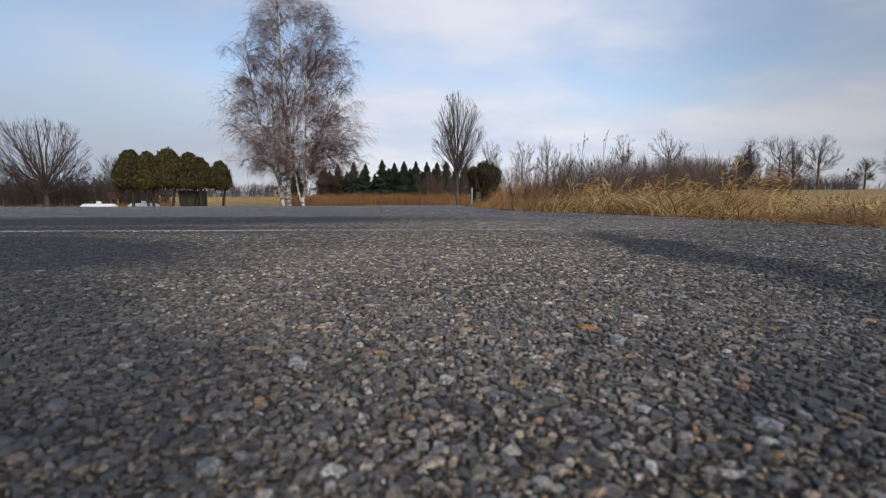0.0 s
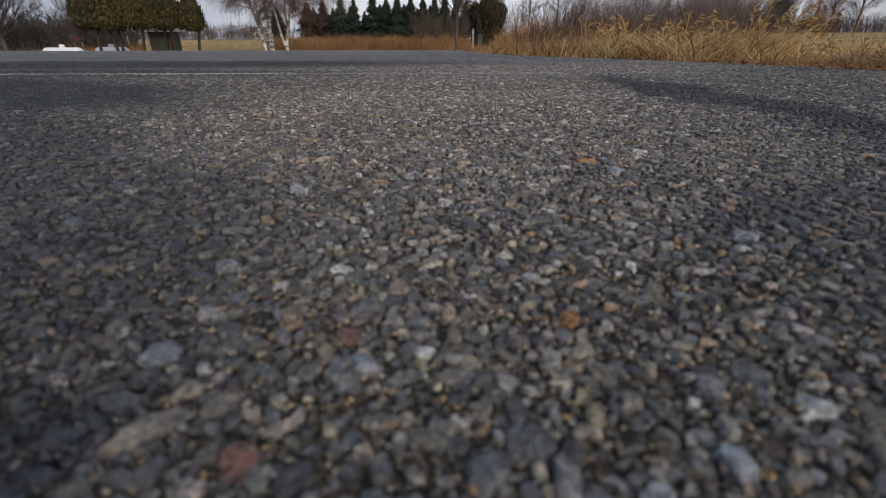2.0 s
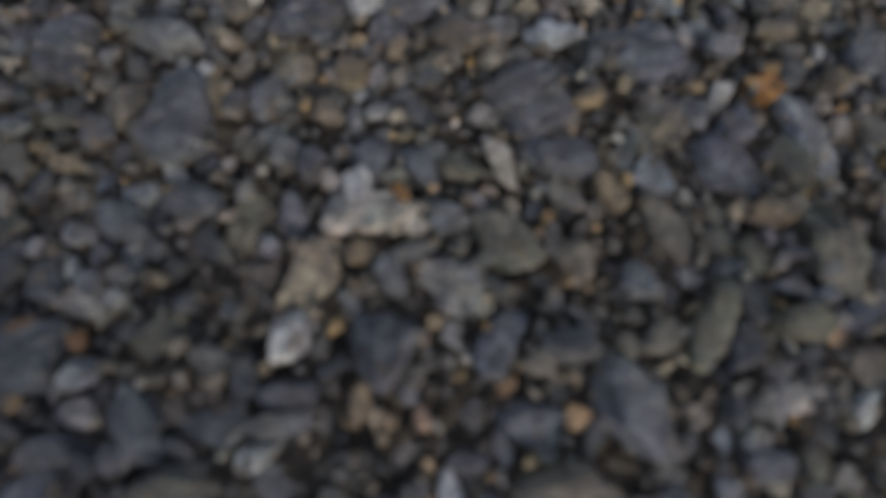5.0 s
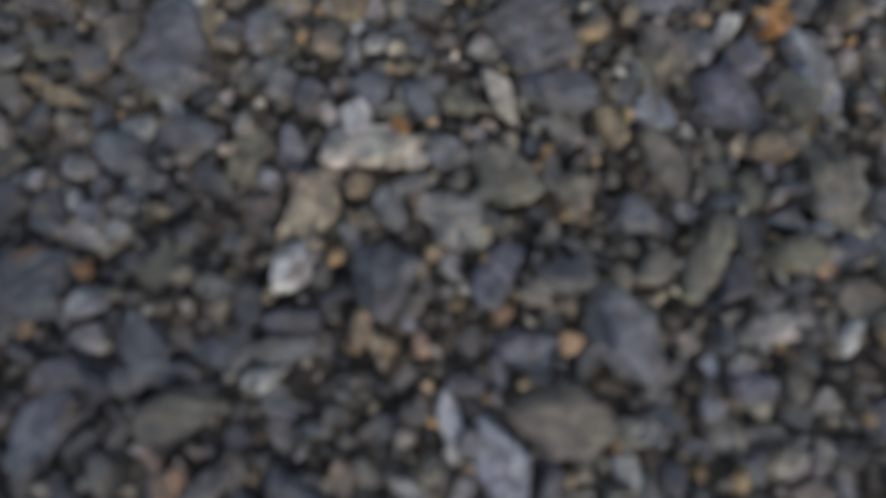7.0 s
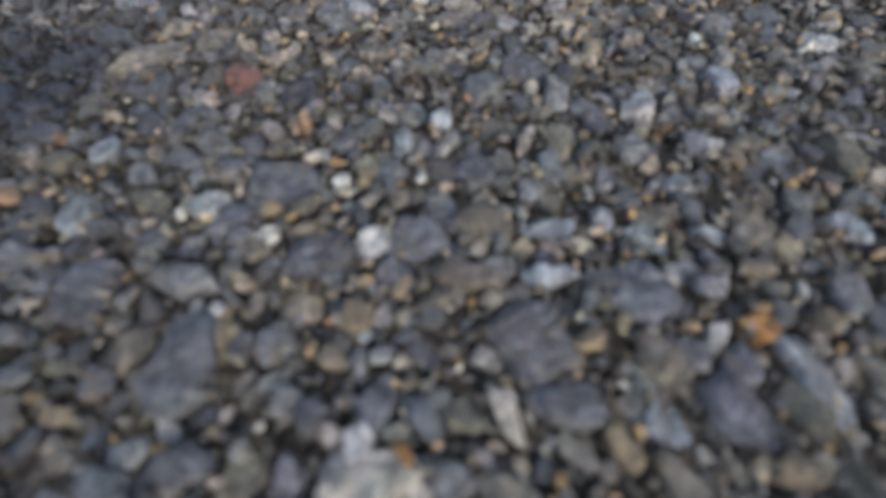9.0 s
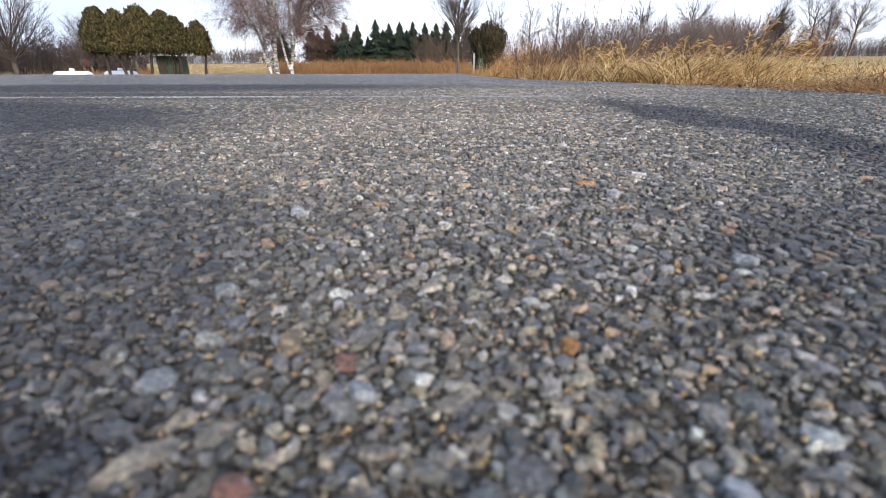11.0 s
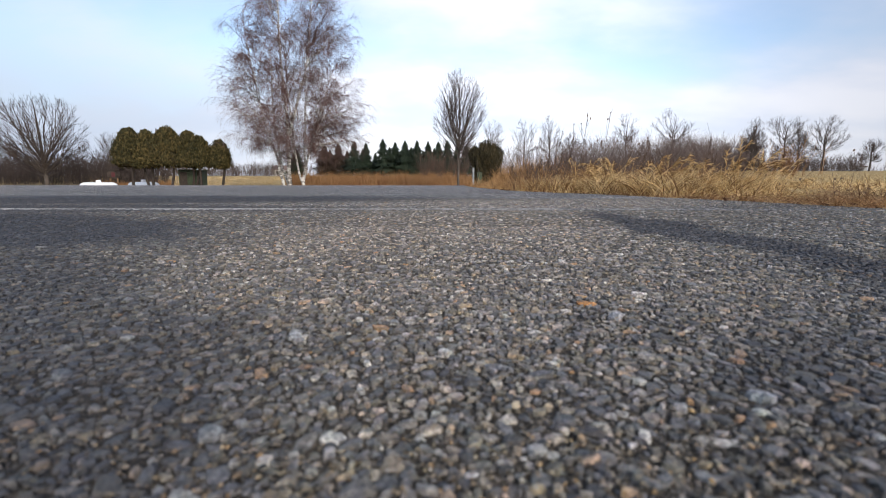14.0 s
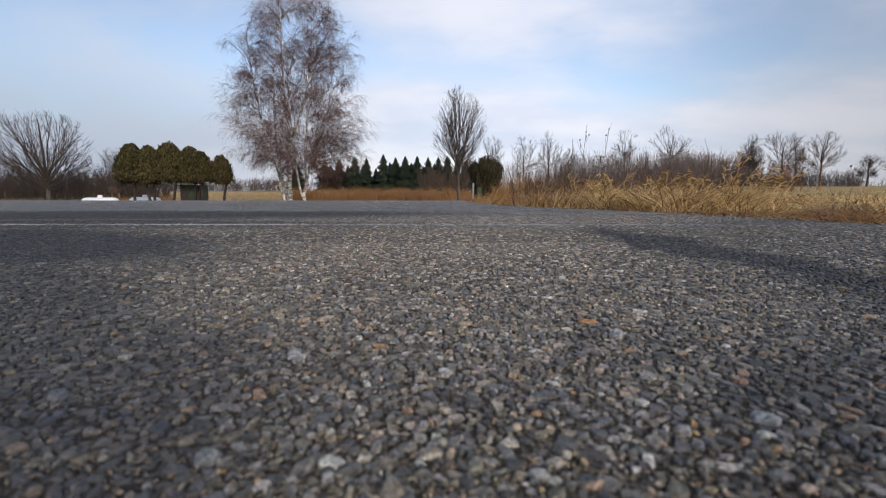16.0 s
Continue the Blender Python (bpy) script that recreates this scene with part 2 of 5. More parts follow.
def binder_material():
    """Bitumen packed with sand and fine grit."""
    m, n = surface("bitumen")
    grit = n.noise(n.place, 620.0, 6.0, 0.75)
    sand = n.add("ShaderNodeTexVoronoi", Vector=n.place, Scale=780.0, Randomness=1.0)
    grain = n.add("ShaderNodeSeparateColor", Color=sand.outputs["Color"]).outputs[0]
    base = n.ramp(grit, [(0.36, (0.016, 0.014, 0.013)), (0.50, (0.060, 0.052, 0.043)), (0.64, (0.19, 0.155, 0.11))])
    base = n.mix(n.span(grain, 0.55, 0.95, 0.0, 0.8), base, n.ramp(grain, [(0.5, (0.10, 0.095, 0.085)), (0.8, (0.19, 0.15, 0.10)), (1.0, (0.34, 0.31, 0.27))]))
    base = n.mix(n.math("MULTIPLY", stain_and_shade(n), 0.72), base, (0.022, 0.023, 0.029))
    finish(n, base, 0.85, n.math("ADD", grit, n.math("MULTIPLY", sand.outputs["Distance"], -0.5)), 1.0, 0.004, 0.3)
    return m


def paint_material():
    m, n = surface("line_paint")
    worn = n.noise(n.place, 34.0, 6.0, 0.75)
    wide = n.noise(n.place, 1.6, 4.0, 0.6)
    chip = n.add("ShaderNodeNewGeometry").outputs["Random Per Island"]
    worn = n.math("ADD", worn, n.math("MULTIPLY", n.math("SUBTRACT", chip, 0.5), 0.25))
    away = n.span(n.add("ShaderNodeSeparateXYZ", Vector=n.place).outputs[0], 0.2, 1.1, 0.0, -0.20)
    f = n.span(n.math("ADD", n.math("ADD", worn, away), n.math("MULTIPLY", wide, 0.9)), 0.72, 1.10, 0.0, 0.68)
    base = n.mix(f, (0.085, 0.085, 0.088), (0.46, 0.46, 0.45))
    finish(n, base, 0.7, worn, 0.6, 0.003)
    return m


def plain_material(name, tones, scale, rough=0.8, bump=0.3, distance=0.01, stretch=(1, 1, 1), per_island=0.0, thin=0.0):
    """tones: dark, middle, light."""
    m, n = surface(name)
    vec = n.add("ShaderNodeMapping", Vector=n.place, Scale=stretch).outputs[0]
    small, wide = n.noise(vec, scale, 5.0, 0.65), n.noise(vec, scale * 0.13, 4.0, 0.55)
    f = n.math("ADD", n.math("MULTIPLY", small, 0.6), n.math("MULTIPLY", wide, 0.4))
    if per_island:
        f = n.math("ADD", f, n.math("MULTIPLY", n.math("SUBTRACT", n.add("ShaderNodeNewGeometry").outputs["Random Per Island"], 0.5), per_island))
    base = n.ramp(f, [(0.32, tones[0]), (0.5, tones[1]), (0.68, tones[2])])
    finish(n, base, rough, small, bump, distance, 0.3)
    if thin:
        # light also passes through the thin blades
        through_it = n.add("ShaderNodeBsdfTranslucent", Color=base)
        both = n.add("ShaderNodeMixShader", i_0=thin, i_1=n.bsdf.outputs[0], i_2=through_it.outputs[0])
        out = [k for k in m.node_tree.nodes if k.bl_idname == "ShaderNodeOutputMaterial"][0]
        m.node_tree.links.new(both.outputs[0], out.inputs[0])
    return m


def birch_material():
    m, n = surface("birch_bark")
    band = n.noise(n.add("ShaderNodeMapping", Vector=n.place, Scale=(3.0, 3.0, 9.0)).outputs[0], 1.4, 5.0, 0.7)
    scar = n.noise(n.place, 1.3, 4.0, 0.6)
    base = n.mix(n.span(band, 0.47, 0.58), (0.64, 0.62, 0.58), (0.085, 0.075, 0.07))
    base = n.mix(n.span(scar, 0.52, 0.64, 0.0, 0.7), base, (0.12, 0.10, 0.09))
    finish(n, base, 0.75, band, 0.5, 0.02)
    return m


MAT = {
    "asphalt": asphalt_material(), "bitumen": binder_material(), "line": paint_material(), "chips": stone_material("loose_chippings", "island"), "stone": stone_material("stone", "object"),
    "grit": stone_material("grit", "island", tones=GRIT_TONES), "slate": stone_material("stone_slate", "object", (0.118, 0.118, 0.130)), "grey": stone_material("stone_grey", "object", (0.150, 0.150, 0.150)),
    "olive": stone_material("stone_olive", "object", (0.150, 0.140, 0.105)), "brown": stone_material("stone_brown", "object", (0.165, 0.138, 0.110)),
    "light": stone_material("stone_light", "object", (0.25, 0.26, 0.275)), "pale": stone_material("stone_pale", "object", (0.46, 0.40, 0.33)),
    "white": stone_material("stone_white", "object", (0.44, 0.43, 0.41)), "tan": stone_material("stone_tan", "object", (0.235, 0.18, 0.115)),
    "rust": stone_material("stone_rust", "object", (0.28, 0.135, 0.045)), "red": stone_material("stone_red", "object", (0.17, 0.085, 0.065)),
    "soil": plain_material("field_grass", ((0.11, 0.085, 0.03), (0.30, 0.21, 0.08), (0.48, 0.35, 0.15)), 5.0, 0.9, 0.5, 0.05),
    "straw": plain_material("dry_grass", ((0.15, 0.075, 0.026), (0.60, 0.385, 0.145), (0.90, 0.69, 0.36)), 9.0, 0.7, 0.1, 0.002, per_island=0.85, thin=0.4),
    "stubble": plain_material("brown_grass", ((0.13, 0.06, 0.023), (0.36, 0.19, 0.07), (0.58, 0.36, 0.16)), 5.0, 0.8, 0.1, 0.002, per_island=0.75, thin=0.4),
    "weed": plain_material("russet_weeds", ((0.14, 0.062, 0.026), (0.29, 0.145, 0.058), (0.46, 0.28, 0.13)), 1.2, 0.85, 0.1, 0.01, per_island=0.5, thin=0.4),
    "litter": plain_material("leaf_litter", ((0.08, 0.036, 0.018), (0.23, 0.12, 0.055), (0.47, 0.32, 0.18)), 14.0, 0.75, 0.2, 0.002, per_island=0.7, thin=0.4),
    "stalk": plain_material("dead_stalks", ((0.045, 0.03, 0.024), (0.085, 0.058, 0.045), (0.15, 0.105, 0.08)), 7.0, 0.85, 0.2, 0.003, per_island=0.4),
    "birch": birch_material(),
    "dark_bark": plain_material("dark_bark", ((0.025, 0.019, 0.016), (0.045, 0.035, 0.029), (0.075, 0.06, 0.05)), 5.0, 0.85, 0.5, 0.02),
    "birch_twig": plain_material("birch_twig", ((0.080, 0.047, 0.042), (0.145, 0.088, 0.080), (0.24, 0.155, 0.14)), 1.1, 0.8, 0.2, 0.01, per_island=0.3),
    "bark": plain_material("grey_bark", ((0.045, 0.037, 0.032), (0.08, 0.066, 0.057), (0.135, 0.115, 0.10)), 3.0, 0.85, 0.5, 0.02),
    "twig": plain_material("bare_twig", ((0.040, 0.030, 0.027), (0.066, 0.050, 0.044), (0.105, 0.083, 0.073)), 0.8, 0.85, 0.2, 0.01, per_island=0.25),
    # distance haze is put into this paler, purplish twig colour
    "hazed_twig": plain_material("hazed_woods", ((0.10, 0.078, 0.072), (0.145, 0.115, 0.108), (0.20, 0.165, 0.155)), 0.3, 0.9, 0.1, 0.02, per_island=0.3),
    "cedar": plain_material("cedar_foliage", ((0.020, 0.021, 0.007), (0.053, 0.047, 0.015), (0.110, 0.083, 0.029)), 1.7, 0.8, 0.2, 0.01, per_island=0.42),
    "juniper": plain_material("juniper_foliage", ((0.016, 0.016, 0.008), (0.038, 0.034, 0.016), (0.078, 0.060, 0.028)), 2.3, 0.85, 0.2, 0.01, per_island=0.6),
    "spruce": plain_material("spruce_needles", ((0.016, 0.028, 0.018), (0.034, 0.054, 0.034), (0.065, 0.088, 0.050)), 0.6, 0.8, 0.2, 0.02, per_island=0.3),
    "brown_spruce": plain_material("browned_needles", ((0.035, 0.022, 0.014), (0.062, 0.04, 0.026), (0.10, 0.07, 0.045)), 0.6, 0.8, 0.2, 0.02, per_island=0.3),
    "tank": plain_material("white_enamel", ((0.76, 0.77, 0.78), (0.83, 0.84, 0.85), (0.87, 0.87, 0.87)), 2.0, 0.45, 0.05, 0.01),
    "green_paint": plain_material("green_sheet", ((0.022, 0.032, 0.018), (0.040, 0.055, 0.030), (0.062, 0.078, 0.045)), 3.0, 0.55, 0.15, 0.01),
    "red_paint": plain_material("dull_red_sheet", ((0.06, 0.014, 0.016), (0.10, 0.022, 0.025), (0.14, 0.035, 0.036)), 4.0, 0.6, 0.1, 0.005),
    "post": plain_material("galvanised_post", ((0.20, 0.21, 0.22), (0.29, 0.30, 0.31), (0.40, 0.41, 0.42)), 8.0, 0.5, 0.1, 0.005),
    "wood": plain_material("weathered_wood", ((0.14, 0.09, 0.05), (0.24, 0.16, 0.09), (0.33, 0.24, 0.15)), 6.0, 0.8, 0.3, 0.01, (1, 1, 0.2)),
    "wall": plain_material("house_siding", ((0.42, 0.38, 0.34), (0.50, 0.46, 0.42), (0.56, 0.53, 0.49)), 1.0, 0.8, 0.1, 0.01),
    "roof": plain_material("house_roof", ((0.10, 0.07, 0.06), (0.16, 0.11, 0.09), (0.22, 0.16, 0.13)), 2.0, 0.8, 0.2, 0.02),
}


# ----------------------------------------------------------------- helpers
def mesh_of(name, verts, faces, material, smooth=False):
    me = bpy.data.meshes.new(name)
    me.from_pydata([tuple(v) for v in verts] if not isinstance(verts, np.ndarray) else verts.tolist(), [], faces if isinstance(faces, list) else faces.tolist())
    me.materials.append(MAT[material])
    if smooth:
        me.polygons.foreach_set("use_smooth", np.ones(len(me.polygons), dtype=bool))
    me.update()
    return me


def part(name, bm, material, parent, label="", smooth=False):
    """One bmesh, or a mesh, as one object under a thing or a part."""
    if isinstance(bm, bpy.types.Mesh):
        me = bm
    else:
        me = bpy.data.meshes.new(name)
        bm.to_mesh(me)
        bm.free()
        me.materials.append(MAT[material])
        if smooth:
            me.polygons.foreach_set("use_smooth", np.ones(len(me.polygons), dtype=bool))
    ob = new(name, me)
    ob.parent = parent
    return tagged(ob, label)


def thing(name, place, label, category, group="", kind=""):
    ob = new(name)
    ob.location = place
    ob.empty_display_size = 0.2
    return tagged(ob, label, category, group, kind)


def smoothstep(a, b, x):
    t = np.clip((np.asarray(x, dtype=float) - a) / (b - a), 0, 1)
    return t * t * (3 - 2 * t)


def lot_height(y):
    """The lot is level at the camera and falls gently ahead."""
    y = np.asarray(y, dtype=float)
    return -0.0117 * np.maximum(0, y - 0.8) ** 2 / (np.maximum(0, y - 0.8) + 0.5)


def lot_edge(y):
    """Where the verge begins, beside the lot."""
    return np.interp(y, [-14, 1.5, 2.6, 3.4, 4.2, 5.2, 10, 20, 27.5], [1.65, 1.42, 1.31, 1.20, 0.95, 0.80, 0.72, 0.95, 1.3])


def terrain(x, y):
    x, y = np.asarray(x, dtype=float), np.asarray(y, dtype=float)
    left = np.interp(y, [-60, 27.0, 28, 32, 45, 70, 120, 200, 400, 3000], [-0.05, -0.34, -0.40, -0.98, -0.72, 0.05, 0.7, 1.6, 3.0, 8.0])
    left = np.where(y < 27, lot_height(y) - 0.05, left)
    right = np.interp(y, [-60, 1.0, 3, 8, 15, 40, 90, 150, 260, 3000], [-0.02, -0.02, -0.04, -0.05, 0.02, 0.5, 1.6, 3.0, 3.6, 9.0])
    near = smoothstep(0.15, 3.0, x - lot_edge(np.minimum(y, 27)))
    wide = smoothstep(0.12, 0.5, x / np.maximum(y, 1.0))
    f = np.where(y < 30, np.where(y < 12, near, near * (1 - (y - 12) / 18) + wide * (y - 12) / 18), wide)
    bumps = 0.02 * np.sin(x * 1.7 + 0.6 * y) * np.sin(y * 1.3 - 0.4 * x) * f
    return left * (1 - f) + right * f + bumps


def grid_mesh(name, xs, ys, height, material):
    X, Y = np.meshgrid(xs, ys)
    verts = np.stack([X.ravel(), Y.ravel(), height(X, Y).ravel()], 1)
    k, w = np.arange(len(xs) - 1)[None, :] + np.arange(len(ys) - 1)[:, None] * len(xs), len(xs)
    k = k.ravel()
    return mesh_of(name, verts, np.stack([k, k + 1, k + 1 + w, k + w], 1), material, True)


def tubes(name, lines, material, sides=5):
    """One mesh of tapering tubes; lines: (points, radii)."""
    verts, faces, start = [], [], 0
    by_count = {}
    for pts, rad in lines:
        by_count.setdefault(len(pts), []).append((pts, rad))
    for count, group in by_count.items():
        P = np.array([g[0] for g in group], dtype=float)
        R = np.array([g[1] for g in group], dtype=float)
        D = np.gradient(P, axis=1)
        D /= np.linalg.norm(D, axis=2, keepdims=True) + 1e-9
        up = np.where(np.abs(D[..., 2:3]) > 0.9, np.array([1.0, 0, 0]), np.array([0, 0, 1.0]))
        A = np.cross(D, up)
        A /= np.linalg.norm(A, axis=2, keepdims=True) + 1e-9
        B = np.cross(D, A)
        turn = np.arange(sides) * 2 * math.pi / sides
        V = P[:, :, None] + R[:, :, None, None] * (A[:, :, None] * np.cos(turn)[:, None] + B[:, :, None] * np.sin(turn)[:, None])
        verts.append(V.reshape(-1, 3))
        i, j, s = np.meshgrid(np.arange(len(group)), np.arange(count - 1), np.arange(sides), indexing="ij")
        a = start + (i * count + j) * sides + s
        b = start + (i * count + j) * sides + (s + 1) % sides
        faces.append(np.stack([a, b, b + sides, a + sides], -1).reshape(-1, 4))
        start += len(group) * count * sides
    return mesh_of(name, np.concatenate(verts), np.concatenate(faces), material, True)


def blades(name, base, height, width, lean, material, rng, segments=3, curl=1.0, tip=0.12):
    """Bent, tapering blades of grass; base: n x 3."""
    n = len(base)
    turn, side = rng.uniform(0, 2 * math.pi, n), rng.uniform(0, 2 * math.pi, n)
    d = np.stack([np.cos(turn), np.sin(turn), np.zeros(n)], 1)
    w = np.stack([np.cos(side), np.sin(side), np.zeros(n)], 1)
    f = np.linspace(0, 1, segments + 1)
    mid = base[:, None] + d[:, None] * (lean * height)[:, None, None] * (f ** (1 + curl))[None, :, None] + np.array([0, 0, 1.0]) * (height[:, None] * (f - 0.35 * np.clip(lean, 0, 1.6)[:, None] * f ** 3))[:, :, None]
    half = 0.5 * width[:, None] * (1 - (1 - tip) * f)[None]
    V = np.stack([mid - w[:, None] * half[..., None], mid + w[:, None] * half[..., None]], 2).reshape(-1, 3)
    i, j = np.meshgrid(np.arange(n), np.arange(segments), indexing="ij")
    a = ((i * (segments + 1) + j) * 2).ravel()
    return mesh_of(name, V, np.stack([a, a + 1, a + 3, a + 2], 1), material)


# --------------------------------------------------------- ground and lot
def far_steps(near, far, n):
    return np.geomspace(near, far, n)


xs = np.concatenate([-far_steps(6, 2500, 46)[::-1], np.arange(-5.5, 6, 0.25), far_steps(6, 2500, 46)])
ys = np.concatenate([[-2500, -600, -150, -50, -25], np.arange(-14, 34, 0.33), far_steps(34, 3000, 60)])
ground = tagged(new("ground", grid_mesh("ground", xs, ys, terrain, "soil")), "dry winter field grass, straw yellow, rising gently to the horizon", "ground", kind="structure")


def make_lot():
    ys = np.concatenate([np.arange(-14, -1, 1.0), np.arange(-1, 6, 0.2), np.arange(6, 27.6, 0.5)])
    cols = np.concatenate([[-60, -40, -25, -15, -9, -5], np.linspace(-3, 0, 12), [0.3, 0.6, 0.8, 0.9, 0.97, 1.0]])
    rng = np.random.default_rng(5)
    verts, w = [], len(cols)
    for y in ys:
        edge = float(lot_edge(y)) + rng.uniform(-0.025, 0.025)
        for c in cols:
            verts.append((c if c <= 0 else c * edge, y, float(lot_height(y)) - 0.003))
    faces = [(j * w + i, j * w + i + 1, (j + 1) * w + i + 1, (j + 1) * w + i) for j in range(len(ys) - 1) for i in range(w - 1)]
    top = len(verts)
    rim = [j * w + w - 1 for j in range(len(ys))] + [(len(ys) - 1) * w + i for i in range(w - 2, -1, -1)]
    verts += [(verts[k][0], verts[k][1], verts[k][2] - 0.12) for k in rim]
    faces += [(rim[i + 1], rim[i], top + i, top + i + 1) for i in range(len(rim) - 1)]
    return tagged(new("parking_lot", mesh_of("parking_lot", verts, faces, "asphalt")), "worn grey asphalt with exposed crushed stone, dark stains and painted-in shading at the sides", "pavement", kind="structure")


lot = make_lot()


def make_line():
    rng = np.random.default_rng(8)
    xs = np.arange(-9, 1.38, 0.03)
    verts = []
    for x in xs:
        y = 1.34 - 0.012 * abs(x)
        for s in (-1, 1):
            yy = y + s * 0.038 + rng.uniform(-0.006, 0.006)
            verts.append((x, yy, float(lot_height(yy)) - 0.0012))
    faces = [(2 * i, 2 * i + 2, 2 * i + 3, 2 * i + 1) for i in range(len(xs) - 1)]
    return tagged(new("painted_line", mesh_of("painted_line", verts, faces, "line")), "worn white parking line painted on the asphalt", "road marking", kind="structure")


make_line()


# ------------------------------------------------------------------- trees
def unit(v):
    return v / (np.linalg.norm(v) + 1e-9)


def shoot(rng, p, d, length, r0, r1, n, pull, wander):
    """A branch: n + 1 points from p along d; pull bends it up (or down) along its length."""
    pts, rad = [p], [r0]
    step = length / n
    for i in range(n):
        d = unit(d + rng.normal(0, wander, 3) + np.array([0, 0, pull / n]))
        p = p + d * step
        pts.append(p)
        rad.append(r0 + (r1 - r0) * (i + 1) / n)
    return pts, rad


def offshoot(rng, d, angle):
    side = unit(np.cross(d, rng.normal(0, 1, 3)))
    return unit(d * math.cos(angle) + side * math.sin(angle))


def along(line, f):
    pts, rad = line
    k = min(int(f * (len(pts) - 1)), len(pts) - 2)
    u = f * (len(pts) - 1) - k
    return pts[k] * (1 - u) + pts[k + 1] * u, unit(pts[k + 1] - pts[k]), rad[k] * (1 - u) + rad[k + 1] * u


def ground_at(x, y):
    return float(terrain(x, y))


def stand(x, y, sink=0.0):
    return (x, y, ground_at(x, y) - sink)


def bend(rng, points, n, jitter):
    """A smooth line through a few points, with small kinks."""
    P = np.array(points, float)
    k = np.linspace(0, len(P) - 1, n + 1)
    out = []
    for f in k:
        a = min(int(f), len(P) - 2)
        u = f - a
        p0, p1, p2, p3 = P[max(a - 1, 0)], P[a], P[a + 1], P[min(a + 2, len(P) - 1)]
        out.append(0.5 * (2 * p1 + (p2 - p0) * u + (2 * p0 - 5 * p1 + 4 * p2 - p3) * u * u + (3 * p1 - p0 - 3 * p2 + p3) * u ** 3))
    out = np.array(out)
    out[1:] += rng.normal(0, jitter, out[1:].shape)
    return list(out)


def crown_tree(name, place, label, group="", seed=1, stems=(((0, 0, -0.2), (0, 0, 4)),), girth=0.14, shape=((1, 0.5), (4, 2), (8, 0.1)), centre=0.0, limbs=60, slope=1.5, first=1.5, sag=0.25, branches=8, twigs=5,
               twig_length=0.6, twig_size=0.006, twig_pull=0.3, fine=0, bark="bark", twig="twig", droop=0.0, kink=0.05, depth=0.62):
    """A leafless tree. stems: lines of the trunks; shape: (height, radius) of the crown, which the limbs fill from the trunks; slope: rise of the limbs."""
    rng = np.random.default_rng(seed)
    tree = thing(name, place, label, "tree", group)
    hs, rs = [s[0] for s in shape], [s[1] for s in shape]
    trunks = []
    for i, line in enumerate(stems):
        pts = bend(rng, line, 14, kink * 0.5)
        thick = girth * (1.0 if i == 0 else rng.uniform(0.62, 0.82))
        rad = [thick * (1 - 0.9 * (k / 14) ** 0.8) + 0.008 for k in range(15)]
        trunks.append((pts, rad))
        part("trunk", tubes("trunk", [(pts, rad)], bark, 9), bark, tree)
    zs = np.linspace(hs[0], hs[-1], 60)
    weight = np.interp(zs, hs, rs) + 0.12
    big, mid, small = [], [], []
    turn = rng.uniform(0, 6.28)
    for k in range(limbs):
        z = rng.choice(zs, p=weight / weight.sum()) + rng.uniform(-0.1, 0.1)
        turn += 2.4 + rng.normal(0, 0.3)
        rho = np.interp(z, hs, rs) * math.sqrt(rng.uniform(depth ** 2, 1.0))
        goal = np.array([centre + rho * math.cos(turn), rho * math.sin(turn), z])
        best = None
        low = min(first * rng.uniform(1.0, 1.9), 0.8 * z)
        for line in trunks:
            for f in np.linspace(0.02, 0.98, 25):
                p, d, r = along(line, f)
                if p[2] < low:
                    continue
                away = math.hypot(goal[0] - p[0], goal[1] - p[1])
                miss = abs(goal[2] - p[2] - slope * away) + 0.35 * away
                if best is None or miss < best[0]:
                    best = (miss, p, r, away)
        _, p, r, away = best
        way = goal - p
        size = float(np.linalg.norm(way))
        knee = p + way * 0.5 + np.array([0, 0, -sag * away + droop * size])
        n = 8
        pts = []
        for f in np.linspace(0, 1, n + 1):
            pts.append((1 - f) ** 2 * p + 2 * f * (1 - f) * knee + f * f * goal + (rng.normal(0, kink, 3) * min(1.0, size * 0.4) if f else 0))
        r0 = min(r * 0.7, 0.012 + 0.011 * size)
        big.append((pts, [r0 + (0.008 - r0) * f for f in np.linspace(0, 1, n + 1)]))
        for j in range(branches):
            g = 0.15 + 0.85 * (j + rng.uniform(0, 0.95)) / branches
            q, e, s = along(big[-1], g)
            branch = shoot(rng, q, offshoot(rng, e, rng.uniform(0.3, 0.85)), min(size, 3.2) * 0.36 * (1.25 - 0.75 * g) * rng.uniform(0.6, 1.3), max(s * 0.6, twig_size * 1.3), twig_size, 4, 0.35 if droop == 0 else -0.2, 0.10)
            tip = branch[0][-1]
            if math.hypot(tip[0] - centre, tip[1]) > np.interp(tip[2], hs, rs) * 1.1 + 0.25:
                continue
            mid.append(branch)
            for _ in range(twigs):
                q2, e2, _ = along(branch, rng.uniform(0.1, 1.0))
                t = shoot(rng, q2, offshoot(rng, e2, rng.uniform(0.25, 0.8)), twig_length * rng.uniform(0.5, 1.35), twig_size, twig_size * 0.55, 3 if droop else 2, twig_pull, 0.1)
                small.append(t)
                for _ in range(fine):
                    q3, e3, _ = along(t, rng.uniform(0.1, 0.9))
                    small.append(shoot(rng, q3, offshoot(rng, e3, rng.uniform(0.3, 0.8)), twig_length * rng.uniform(0.4, 0.9), twig_size * 0.75, twig_size * 0.45, 2, twig_pull * 1.2, 0.1))
    for line in big:
        skin = bark if line[1][0] > 0.030 else twig
        part("limb", tubes("limb", [line], skin, 5), skin, tree)
